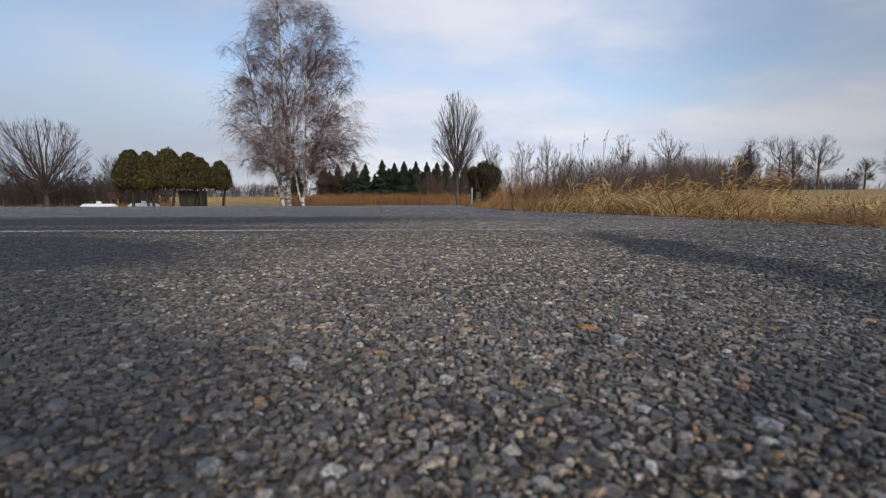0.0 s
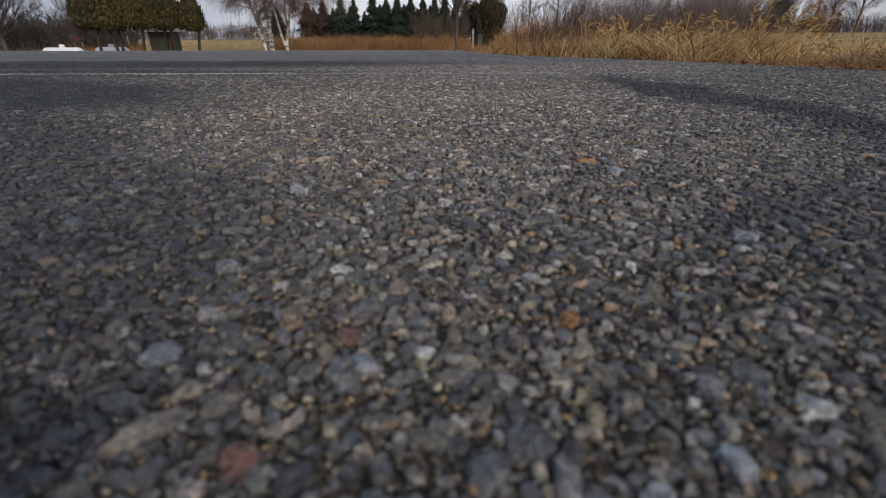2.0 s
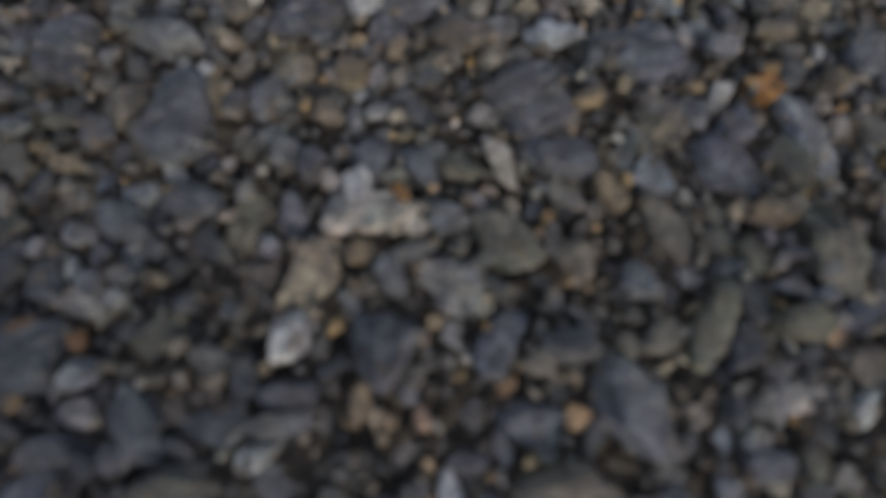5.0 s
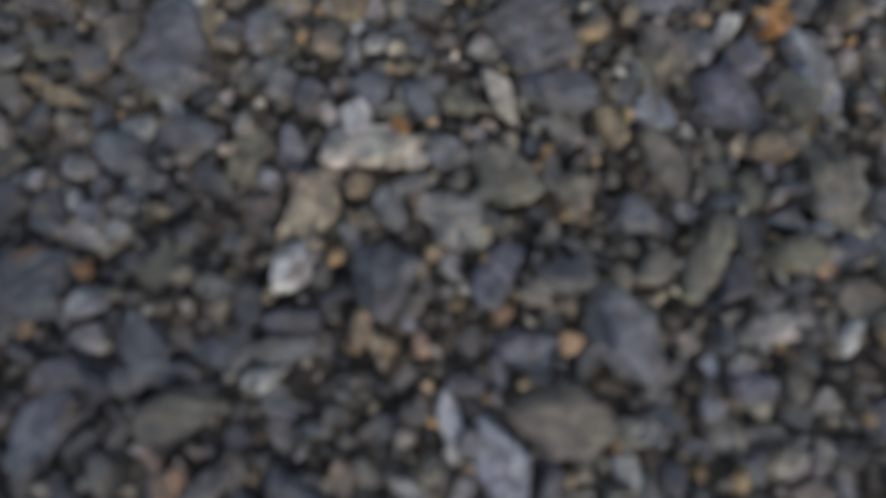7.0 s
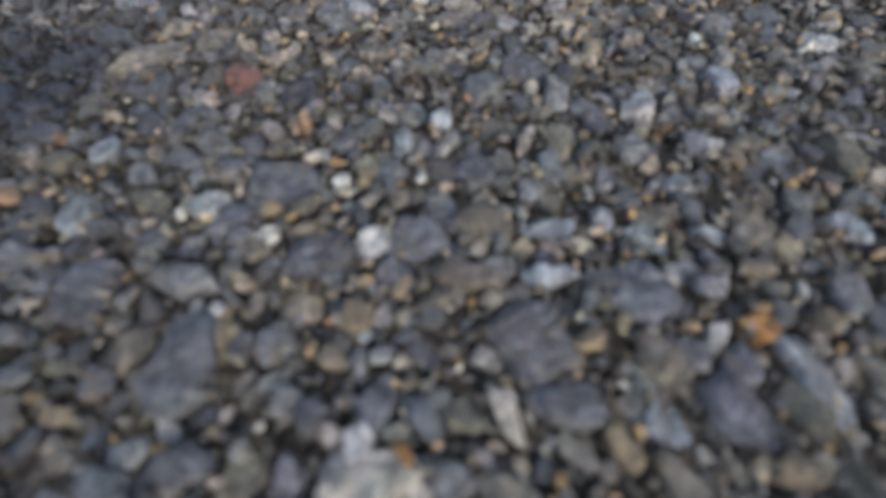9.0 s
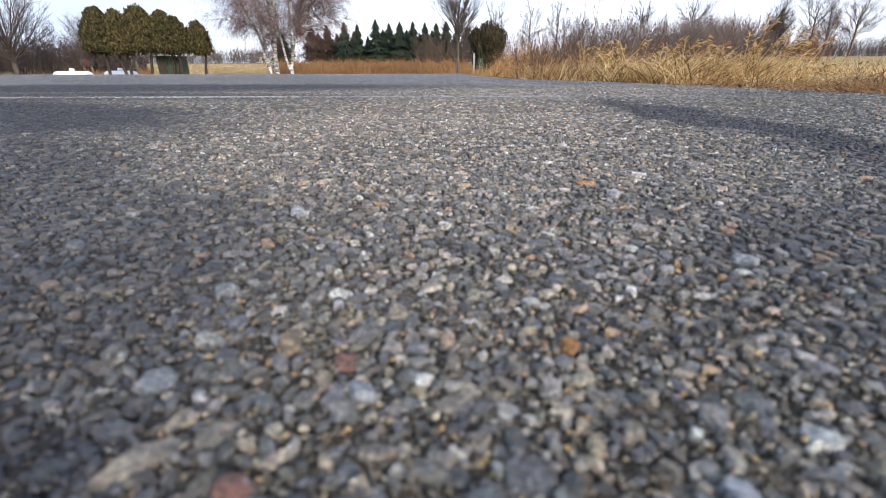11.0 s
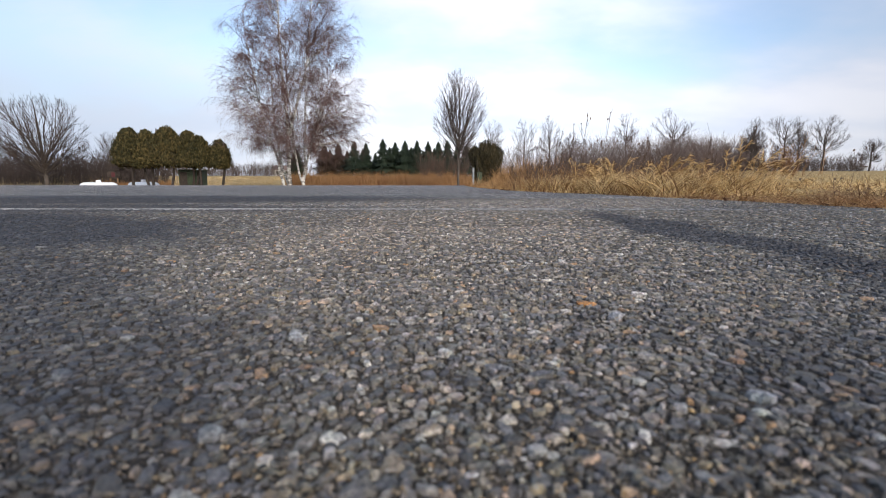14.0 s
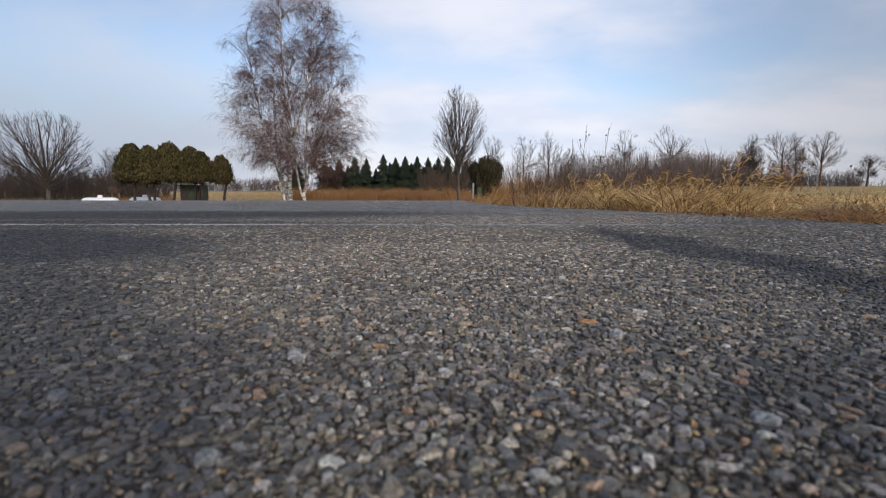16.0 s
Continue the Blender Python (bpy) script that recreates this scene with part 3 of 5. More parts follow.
    tagged(part("crown", tubes("crown", mid, twig, 3), twig, tree, "leafless branches"), kind="stuff")
    tagged(part("spray", tubes("spray", small, twig, 3), twig, tree, "fine bare twigs"), kind="stuff")
    return tree


def fan_tree(name, place, label, group="", seed=1, trunk=((0, 0, -0.2), (0, 0, 4)), girth=0.14, shape=((1, 0.5), (4, 2), (8, 0.1)), centre=0.0, fork=(1.5, 3.0), limbs=24, branches=9, twigs=6, sweep=0.12,
             twig_length=0.5, twig_size=0.005, fine=2, bark="bark", twig="twig", depth=0.5, kink=0.03):
    """A leafless tree whose limbs fan out from the trunk to an even, rounded crown. shape: (height, radius); fork: heights between which limbs leave the trunk; sweep: how far they curve upwards."""
    rng = np.random.default_rng(seed)
    tree = thing(name, place, label, "tree", group)
    pts = bend(rng, trunk, 12, kink * 0.4)
    stem = (pts, [girth * (1.25 if k == 0 else 1 - 0.88 * (k / 12) ** 0.9) + 0.006 for k in range(13)])
    part("trunk", tubes("trunk", [stem], bark, 9), bark, tree)
    hs, rs = [h for h, _ in shape], [r for _, r in shape]
    zs = np.linspace(hs[0], hs[-1], 60)
    weight = np.interp(zs, hs, rs) + 0.1
    stem_z = np.array([q[2] for q in pts])

    def arc(p, knee, goal, r0, r1, n):
        f = np.linspace(0, 1, n + 1)
        size = np.linalg.norm(goal - p)
        P = [(1 - g) ** 2 * p + 2 * g * (1 - g) * knee + g * g * goal + (rng.normal(0, kink, 3) * size * 0.35 if 0 < g else 0) for g in f]
        return P, [r0 + (r1 - r0) * g ** 0.8 for g in f]

    def inside(q, slack=1.04):
        return math.hypot(q[0] - centre, q[1]) < np.interp(q[2], hs, rs) * slack + 0.08 and q[2] < hs[-1]

    mid, small = [], []
    turn = rng.uniform(0, 6.28)
    for k in range(limbs):
        turn += 2.4 + rng.normal(0, 0.25)
        z = rng.choice(zs, p=weight / weight.sum())
        rho = np.interp(z, hs, rs) * math.sqrt(rng.uniform(depth ** 2, 1.0))
        goal = np.array([centre + rho * math.cos(turn), rho * math.sin(turn), z])
        high = (z - hs[0]) / (hs[-1] - hs[0])
        z0 = min(fork[0] + (fork[1] - fork[0]) * high * rng.uniform(0.5, 1.0), z * 0.85)
        p, _, r = along(stem, float(np.interp(z0, stem_z, np.linspace(0, 1, 13))))
        way = goal - p
        size = float(np.linalg.norm(way))
        knee = p + way * np.array([0.5 + sweep, 0.5 + sweep, 0.5 - sweep])
        limb = arc(p, knee, goal, min(r * 0.62, 0.011 + 0.011 * size), twig_size * 1.3, 9)
        skin = bark if limb[1][0] > 0.03 else twig
        part("limb", tubes("limb", [limb], skin, 5), skin, tree)
        for j in range(branches):
            g = 0.22 + 0.74 * (j + rng.uniform(0, 0.9)) / branches
            q, e, s = along(limb, g)
            rest = size * (1 - g) * rng.uniform(0.6, 1.0) + size * 0.14
            d = offshoot(rng, e, rng.uniform(0.3, 0.65))
            branch = arc(q, q + (0.55 * d + 0.45 * e) * rest * 0.45, q + unit(d + np.array([0, 0, 0.22])) * rest, max(s * 0.5, twig_size * 1.3), twig_size * 0.9, 5)
            while not inside(branch[0][-1]) and len(branch[0]) > 3:
                branch = branch[0][:-1], branch[1][:-1]
            mid.append(branch)
            for _ in range(twigs):
                q2, e2, _ = along(branch, rng.uniform(0.15, 1.0))
                t = shoot(rng, q2, offshoot(rng, e2, rng.uniform(0.25, 0.7)), twig_length * rng.uniform(0.5, 1.3), twig_size, twig_size * 0.6, 2, 0.25, 0.08)
                if not inside(t[0][-1], 1.07):
                    continue
                small.append(t)
                for _ in range(fine):
                    q3, e3, _ = along(t, rng.uniform(0.1, 0.95))
                    small.append(shoot(rng, q3, offshoot(rng, e3, rng.uniform(0.3, 0.7)), twig_length * rng.uniform(0.3, 0.7), twig_size * 0.7, twig_size * 0.45, 2, 0.25, 0.08))
    tagged(part("crown", tubes("crown", mid, twig, 3), twig, tree, "leafless branches"), kind="stuff")
    tagged(part("spray", tubes("spray", small, twig, 3), twig, tree, "fine bare twigs"), kind="stuff")
    return tree


crown_tree("birch_tree", stand(-10.35, 30.0), "clump of leafless weeping birches with white peeling bark", seed=11, girth=0.155,
           stems=(((-0.25, 0, -0.3), (-0.2, 0, 4.0), (-0.35, 0.1, 9.0), (-0.55, 0, 15.4)), ((-0.15, 0.1, 3.6), (0.45, 0.1, 5.6), (1.25, 0.2, 8.4), (1.8, 0.1, 12.6)), ((-0.45, -0.3, -0.3), (-0.95, -0.3, 2.4), (-2.0, -0.2, 6.4), (-2.7, 0, 11.6)),
                  ((0.65, 0.2, -0.3), (0.9, 0.3, 4.0), (1.1, 0.4, 9.4)), ((1.05, -0.3, -0.3), (0.5, -0.4, 1.6), (0.35, -0.7, 5.0), (0.2, -1.2, 10.2)), ((-0.4, 0.6, -0.3), (-1.3, 1.0, 3.6), (-1.7, 1.6, 9.6)), ((0.75, -0.2, 0.6), (1.5, -0.2, 3.2), (3.0, 0, 7.8))),
           shape=((2.2, 2.4), (3.2, 4.3), (5.0, 4.9), (8.5, 4.6), (10.8, 4.0), (12.6, 2.9), (14.2, 1.7), (15.6, 0.3)), centre=0.5, limbs=300, slope=0.8, first=2.2, sag=0.0, branches=9, twigs=5, twig_length=0.78, twig_size=0.0047, twig_pull=-1.0, fine=2,
           bark="birch", twig="birch_twig", droop=0.10, kink=0.07, depth=0.2)
fan_tree("lawn_tree", stand(1.15, 35.0), "young leafless maple with an upswept oval crown", seed=6, girth=0.105, trunk=((0, 0, -0.25), (0, 0, 2.2), (0.05, 0, 5.0), (0.1, 0, 7.6)),
         shape=((2.6, 1.2), (3.7, 2.0), (5.3, 2.2), (7.2, 2.0), (8.7, 1.35), (9.5, 0.35)), centre=0.12, fork=(2.0, 5.6), limbs=50, branches=10, twigs=5, sweep=0.11, twig_length=0.38, twig_size=0.0064, fine=1, depth=0.35, kink=0.018)
fan_tree("spreading_tree", stand(-40.9, 45.0), "broad leafless tree with a domed crown", seed=22, girth=0.24, trunk=((0, 0, -0.25), (0, 0, 2.0), (-0.1, 0, 5.0), (-0.3, 0, 8.4)),
         shape=((2.2, 2.4), (3.6, 4.2), (5.4, 4.8), (7.2, 4.3), (8.6, 2.9), (9.5, 1.0)), centre=-0.2, fork=(0.9, 3.4), limbs=44, branches=10, twigs=5, sweep=0.06, twig_length=0.55, twig_size=0.0088, fine=2, depth=0.6, kink=0.03)
fan_tree("spreading_tree", stand(-36.8, 49.0), "small leafless tree beside the broad one", seed=23, girth=0.11, trunk=((0, 0, -0.2), (0.1, 0, 1.5), (0.2, 0, 4.8)),
         shape=((1.0, 2.2), (2.6, 3.2), (4.4, 2.6), (5.8, 0.8)), fork=(0.5, 2.4), limbs=24, branches=8, twigs=5, sweep=0.03, twig_length=0.6, twig_size=0.008, fine=2, kink=0.06, depth=0.45)


# small bare trees along the rise behind the verge
for k, (x, y, h, lean, wide) in enumerate(((7.9, 70, 9.3, -0.06, 1.9), (12.5, 70, 9.2, 0.04, 2.3), (16.6, 70, 9.8, 0.02, 1.8), (20.3, 72, 7.2, 0.05, 1.7), (28.9, 70, 9.4, -0.04, 1.9), (35.9, 70, 10.2, 0.03, 2.9), (4.3, 62, 6.0, -0.2, 1.8))):
    fan_tree("field_tree", stand(x, y), "slender leafless tree in the rough grass", group="trees behind the verge", seed=40 + k, girth=0.13, trunk=((0, 0, -0.3), (lean * h * 0.5, 0, h * 0.4), (lean * h * 0.4, 0.1, h * 0.62), (lean * h * 0.8 + 0.2, 0, h * 0.82)),
             shape=((h * 0.34, wide * 0.55), (h * 0.50, wide * 1.0), (h * 0.74, wide * 1.15), (h * 0.92, wide * 0.8), (h, wide * 0.35)), centre=lean * h * 0.6, fork=(h * 0.33, h * 0.7), limbs=20, branches=7, twigs=4, sweep=0.08, twig_length=0.55, twig_size=0.0085,
             fine=2, kink=0.085, depth=0.5)
for k, (x, y, h, wide) in enumerate(((76.3, 110, 13.2, 2.4), (84.4, 110, 14.0, 4.7), (89.5, 112, 11.0, 2.2), (94.2, 110, 13.6, 4.0), (80.0, 114, 10.5, 2.5), (111.0, 115, 8.5, 2.6), (116.0, 112, 11.0, 3.2))):
    fan_tree("hedgerow_tree", stand(x, y), "mature leafless tree at the field edge", group="field edge trees", seed=70 + k, girth=0.25, trunk=((0, 0, -0.3), (0.1, 0, h * 0.36), (0.0, 0.1, h * 0.55), (0.3, 0, h * 0.78)),
             shape=((h * 0.30, wide * 0.75), (h * 0.46, wide * 1.08), (h * 0.74, wide * 1.12), (h * 0.92, wide * 0.75), (h, wide * 0.3)), fork=(h * 0.24, h * 0.62), limbs=26, branches=8, twigs=5, sweep=0.05, twig_length=0.9, twig_size=0.0115, fine=2,
             kink=0.06, depth=0.5)


def thicket(name, label, spots, height, seed, material="hazed_twig", size=0.02, shoots=9, category="woods"):
    """Bare brush and woods too dense to tell apart."""
    rng = np.random.default_rng(seed)
    lines = []
    for x, y in spots:
        z = ground_at(x, y)
        h = height * (0.35 + 0.75 * rng.random() ** 0.7)
        spine = shoot(rng, np.array([x, y, z - 0.2]), unit(np.array([rng.normal(0, 0.26), rng.normal(0, 0.2), 1.0])), h, size * 1.8, size * 0.6, 3, 0.3, 0.08)
        lines.append(spine)
        for _ in range(shoots):
            p, d, r = along(spine, rng.uniform(0.12, 1.0))
            lines.append(shoot(rng, p, offshoot(rng, d, rng.uniform(0.3, 1.1)), h * rng.uniform(0.14, 0.40), size * 1.15, size * 0.5, 2, 0.6, 0.16))
    return tagged(new(name, tubes(name, lines, material, 3)), label, category, kind="stuff")


def strip(seed, n, x0, x1, y0, y1, slant=0.0):
    rng = np.random.default_rng(seed)
    y = rng.uniform(y0, y1, n)
    return list(zip(rng.uniform(x0, x1, n) * y / y0 + slant, y))


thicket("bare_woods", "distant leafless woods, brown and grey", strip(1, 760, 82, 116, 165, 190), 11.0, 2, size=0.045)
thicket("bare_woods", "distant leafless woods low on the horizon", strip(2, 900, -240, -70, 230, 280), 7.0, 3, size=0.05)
thicket("brush", "leafless brush behind the tall grass", strip(3, 800, 5, 36, 58, 72), 4.9, 4, "hazed_twig", 0.009, 14)
thicket("brush", "dark leafless brush on the rise behind the verge", strip(13, 700, 15, 36, 58, 68), 4.4, 14, "hazed_twig", 0.010, 16)
thicket("brush", "dense leafless brush under the spreading tree", strip(4, 1900, -64, -31, 47, 64), 3.3, 5, "twig", 0.012)
thicket("brush", "tall leafless brush beside the spreading tree", strip(14, 150, -60, -46, 50, 58) + strip(15, 170, -38.5, -31.5, 50, 56), 4.5, 15, "twig", 0.013, 12)
thicket("brush", "russet leafless brush at the foot of the spruces", strip(5, 170, -4.5, 4.5, 85, 100), 4.8, 6, "stalk", 0.018)
thicket("brush", "brush at the foot of the field edge trees", strip(6, 650, 70, 101, 106, 116), 3.8, 7, "twig", 0.018)
thicket("bare_woods", "distant leafless woods beyond the lot", strip(7, 700, -130, -52, 140, 170), 4.4, 8, "twig", 0.03)
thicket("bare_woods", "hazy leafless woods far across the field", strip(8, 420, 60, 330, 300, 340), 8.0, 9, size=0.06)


def sprays(centres, normals, size, rng, droop=0.25):
    """Small flat leaf sprays, one bent blade each: verts and faces."""
    n = len(centres)
    a = np.cross(normals, rng.normal(0, 1, (n, 3)))
    a /= np.linalg.norm(a, axis=1, keepdims=True) + 1e-9
    up = normals * 0.5 + np.array([0, 0, 0.9]) + rng.normal(0, 0.28, (n, 3))
    up /= np.linalg.norm(up, axis=1, keepdims=True) + 1e-9
    s = size * rng.uniform(0.6, 1.4, (n, 1))
    V = np.stack([centres - a * s * 0.3, centres + a * s * 0.3, centres + up * s * 0.7 + a * s * 0.42, centres + up * s * 1.35 - normals * s * droop, centres + up * s * 0.7 - a * s * 0.42], 1)
    k = np.arange(n)[:, None] * 5
    F = np.concatenate([k + np.array([[0, 1, 2]]), k + np.array([[0, 2, 4]]), k + np.array([[4, 2, 3]])])
    return V.reshape(-1, 3), F


def egg(rng, n, rx, rz, zc, kind="cone", lumps=0.13, seed=0):
    """Points on and just inside an uneven crown: 'cone' is broad and flat below and pointed above, 'bush' the other way up."""
    v = rng.random(n) ** 0.85
    turn = rng.uniform(0, 2 * math.pi, n)
    depth = 1 - 0.24 * rng.random(n) ** 2
    if kind == "cone":
        r = (1 - v ** 2.0) ** 0.66 * np.minimum(1, 0.62 + v / 0.25)
    else:
        r = (0.62 + 0.46 * v) * (1 - np.clip((v - 0.72) / 0.28, 0, 1) ** 2.2) ** 0.5
    flat = (v < 0.04) if kind == "cone" else (v > 0.9)
    depth = np.where(flat, np.sqrt(rng.random(n)), depth)
    wob = 1 + lumps * (np.sin(3 * turn + seed) * np.cos(8 * v + seed) + 0.7 * np.sin(7 * turn + 9 * v + 2 * seed) + 0.5 * np.sin(13 * turn - 15 * v))
    N = np.stack([np.cos(turn), np.sin(turn), 0.25 + 0 * turn], 1)
    C = np.stack([rx * r * wob * depth * np.cos(turn), rx * r * wob * depth * np.sin(turn), zc + rz * (2 * v - 1) * (0.93 + 0.07 * wob)], 1)
    return C, N


def tufts(C, N, per, spread, rng):
    """Sprays gathered in tufts round each point of a crown."""
    n = len(C)
    off = rng.normal(0, spread, (n, per, 3)) + N[:, None] * spread * 0.6
    P = (C[:, None] + off).reshape(-1, 3)
    D = (off / (np.linalg.norm(off, axis=2, keepdims=True) + 1e-9) + N[:, None] * 0.7).reshape(-1, 3)
    return P, D / (np.linalg.norm(D, axis=1, keepdims=True) + 1e-9)


def cedar(x, y, top, bottom, radius, seed, lean=0.0, trunks=1):
    """An evergreen pruned bare at the foot, with a dense tufted crown."""
    rng = np.random.default_rng(seed)
    z = ground_at(x, y)
    tree = thing("cedar_tree", (x, y, z), "dense evergreen tree with a rounded crown and bare lower trunk", "tree", "row of evergreens")
    low, high = bottom - z, top - 0.12 - z
    stems = [shoot(rng, np.array([0.12 * i, 0.1 * i, -0.2]), unit(np.array([lean + rng.normal(0, 0.06) + 0.2 * i, 0, 1.0])), low + 1.2, 0.10, 0.06, 6, 0.1, 0.05) for i in range(trunks)]
    for s in stems:
        part("trunk", tubes("trunk", [s], "dark_bark", 7), "dark_bark", tree)
    mid, half = (low + high) / 2, (high - low) / 2
    radius, half = radius * 0.86, half * 0.95
    C, N = egg(rng, 430, radius, half, mid, "cone", 0.10, seed)
    P, D = tufts(C, N, 20, 0.075, rng)
    V, F = sprays(P, D, 0.105, rng)
    part("crown", mesh_of("crown", V, F, "cedar"), "cedar", tree)
    core = []
    for i in range(9):
        for j in range(14):
            v, t = 0.03 + 0.92 * i / 8, 2 * math.pi * j / 14
            r = (1 - v ** 2.0) ** 0.66 * min(1, 0.62 + v / 0.25) * 0.80
            core.append((radius * r * math.cos(t), radius * r * math.sin(t), mid + half * (2 * v - 1) * 0.92))
    faces = [(i * 14 + j, i * 14 + (j + 1) % 14, (i + 1) * 14 + (j + 1) % 14, (i + 1) * 14 + j) for i in range(8) for j in range(14)] + [tuple(range(13, -1, -1)), tuple(range(112, 126))]
    part("inner_growth", mesh_of("inner_growth", core, faces, "juniper"), "juniper", tree)
    return tree


for k, (x, top, bottom, radius, lean, n) in enumerate(((-21.35, 3.45, 0.75, 1.12, 0.05, 1), (-20.35, 3.35, 0.72, 1.0, -0.12, 2), (-18.75, 3.55, 0.80, 1.28, 0.02, 1), (-17.5, 3.3, 0.80, 0.95, 0.16, 2), (-16.65, 2.95, 0.75, 0.88, -0.05, 1), (-15.4, 2.65, 0.78, 0.66, 0.02, 1))):
    cedar(x, 30.0 + 0.3 * (k % 2), top, bottom, radius, 100 + k, lean, n)


def shrub():
    rng = np.random.default_rng(61)
    x, y = 2.68, 28.0
    z = ground_at(x, y)
    bush = thing("evergreen_shrub", (x, y, z), "large dark evergreen shrub, bushy to the ground", "shrub")
    stems = [shoot(rng, np.array([rng.normal(0, 0.12), rng.normal(0, 0.12), -0.1]), unit(np.array([rng.normal(0, 0.45), rng.normal(0, 0.3), 1.0])), rng.uniform(1.4, 2.4), 0.03, 0.008, 5, 0.4, 0.1) for _ in range(34)]
    for s in stems:
        part("stem", tubes("stem", [s], "bark", 4), "bark", bush)
    C, N = egg(rng, 640, 0.95, 1.12, 1.26, "bush", 0.12, 3)
    N = N * 0.4 + np.array([0, 0, 0.8])
    P, D = tufts(C, N, 34, 0.07, rng)
    P[:, 2] += (P[:, 2] - np.repeat(C[:, 2], 34)) * 1.2
    V, F = sprays(P, D, 0.072, rng)
    part("foliage", mesh_of("foliage", V, F, "juniper"), "juniper", bush)


shrub()


def spruce(x, y, height, seed, needles="spruce"):
    rng = np.random.default_rng(seed)
    tree = thing("spruce_tree", stand(x, y), "browned conifer in the windbreak" if needles != "spruce" else "dark green spruce in the windbreak", "tree", "windbreak of spruces")
    part("trunk", tubes("trunk", [shoot(rng, np.array([0, 0, -0.2]), np.array([0, 0, 1.0]), height * 0.98, 0.16, 0.02, 6, 0, 0.01)], "bark", 6), "bark", tree)
    n = 3400
    f = rng.random(n) ** 0.8
    z = height * (0.04 + 0.96 * f)
    tier = 0.58 + 0.42 * np.abs(np.sin(f * (13 + seed % 5) + seed)) + 0.12 * np.sin(5 * f + seed)
    reach = height * (0.42 + 0.012 * (seed % 7)) * (1 - f) ** 0.85 * tier * (0.8 + 0.3 * rng.random(n))
    t = rng.uniform(0, 2 * math.pi, n)
    r = reach * (0.45 + 0.6 * rng.random(n))
    C = np.stack([r * np.cos(t), r * np.sin(t), z], 1)
    N = np.stack([np.cos(t), np.sin(t), np.full(n, -0.25)], 1)
    a = np.cross(N, np.array([0, 0, 1.0]))
    s = (0.30 + 0.45 * (1 - f))[:, None] * rng.uniform(0.6, 1.2, (n, 1))
    V = np.stack([C - a * s * 0.35, C + a * s * 0.35, C + N * s * 1.1 + np.array([0, 0, -0.05]), C - N * s * 0.9 + np.array([0, 0, 0.12])], 1).reshape(-1, 3)
    k = np.arange(n)[:, None] * 4
    tagged(part("crown", mesh_of("crown", V, np.concatenate([k + np.array([[0, 1, 2]]), k + np.array([[1, 0, 3]])]), needles), needles, tree), kind="stuff")


for k, (px, h, kind) in enumerate(((-0.272, 8.8, "brown_spruce"), (-0.243, 8.9, "brown_spruce"), (-0.203, 9.4, "spruce"), (-0.179, 9.1, "spruce"), (-0.138, 10.0, "spruce"), (-0.112, 9.3, "spruce"), (-0.088, 9.5, "spruce"),
                                  (-0.062, 9.7, "spruce"), (-0.036, 9.3, "spruce"), (-0.013, 9.4, "spruce"), (0.008, 9.6, "spruce"), (0.052, 8.6, "spruce"), (-0.335, 7.6, "spruce"))):
    spruce(px * 120, 120 + 2 * (k % 2), h, 200 + k, kind)
for k, (px, h, kind) in enumerate(((-0.258, 7.6, "brown_spruce"), (-0.222, 7.4, "brown_spruce"), (-0.19, 8.0, "spruce"), (-0.155, 6.6, "spruce"), (-0.125, 8.4, "spruce"), (-0.098, 7.6, "spruce"), (-0.074, 8.2, "spruce"), (-0.048, 7.4, "spruce"), (-0.022, 8.3, "spruce"), (0.028, 8.4, "spruce"))):
    spruce(px * 128, 128 + 2 * (k % 3), h, 230 + k, kind)


# --------------------------------------------------- tanks, bin and posts
def lathe(profile, sides=24):
    """A solid of revolution round x; profile: (x, radius)."""
    bm = bmesh.new()
    rings = [[bm.verts.new((x, r * math.cos(2 * math.pi * k / sides), r * math.sin(2 * math.pi * k / sides))) for k in range(sides)] for x, r in profile]
    for a, b in zip(rings, rings[1:]):
        for k in range(sides):
            bm.faces.new((a[k], a[(k + 1) % sides], b[(k + 1) % sides], b[k]))
    bm.faces.new(rings[0][::-1])
    bm.faces.new(rings[-1])
    return bm


def box(x0, y0, z0, x1, y1, z1, bevel=0.0):
    bm = bmesh.new()
    bmesh.ops.create_cube(bm, size=1.0, matrix=Matrix.LocRotScale(((x0 + x1) / 2, (y0 + y1) / 2, (z0 + z1) / 2), None, (x1 - x0, y1 - y0, z1 - z0)))
    if bevel:
        bmesh.ops.bevel(bm, geom=bm.edges[:], offset=bevel, segments=2, affect="EDGES", profile=0.5)
    return bm


def gas_tank(x, y, length, radius, top):
    tank = thing("gas_tank", (x, y, top - radius), "white horizontal gas tank lying on feet beside the lot", "gas tank", "gas tanks")
    h = length / 2
    ends = [(-h + radius * 0.62 * (1 - math.cos(a)), radius * math.sin(a)) for a in np.linspace(0.15, math.pi / 2, 7)]
    body = part("shell", lathe(ends + [(-px, r) for px, r in ends[::-1]]), "tank", tank, "white enamelled steel shell", True)
    part("dome", lathe([(-0.02, 0.16), (0.14, 0.16), (0.18, 0.12)], 16), "tank", body, "valve cover").matrix_local = Matrix.Translation((0, 0, radius)) @ Matrix.Rotation(-math.pi / 2, 4, "Y")
    foot = ground_at(x, y) - (top - radius) - 0.05
    for s in (-0.55, 0.55):
        part("foot", box(s * h - 0.09, -radius * 0.7, foot, s * h + 0.09, radius * 0.7, -radius * 0.55, 0.01), "tank", tank, "steel saddle foot")


gas_tank(-26.1, 33.0, 2.7, 0.48, -0.17)
gas_tank(-22.7, 33.0, 2.3, 0.48, -0.14)


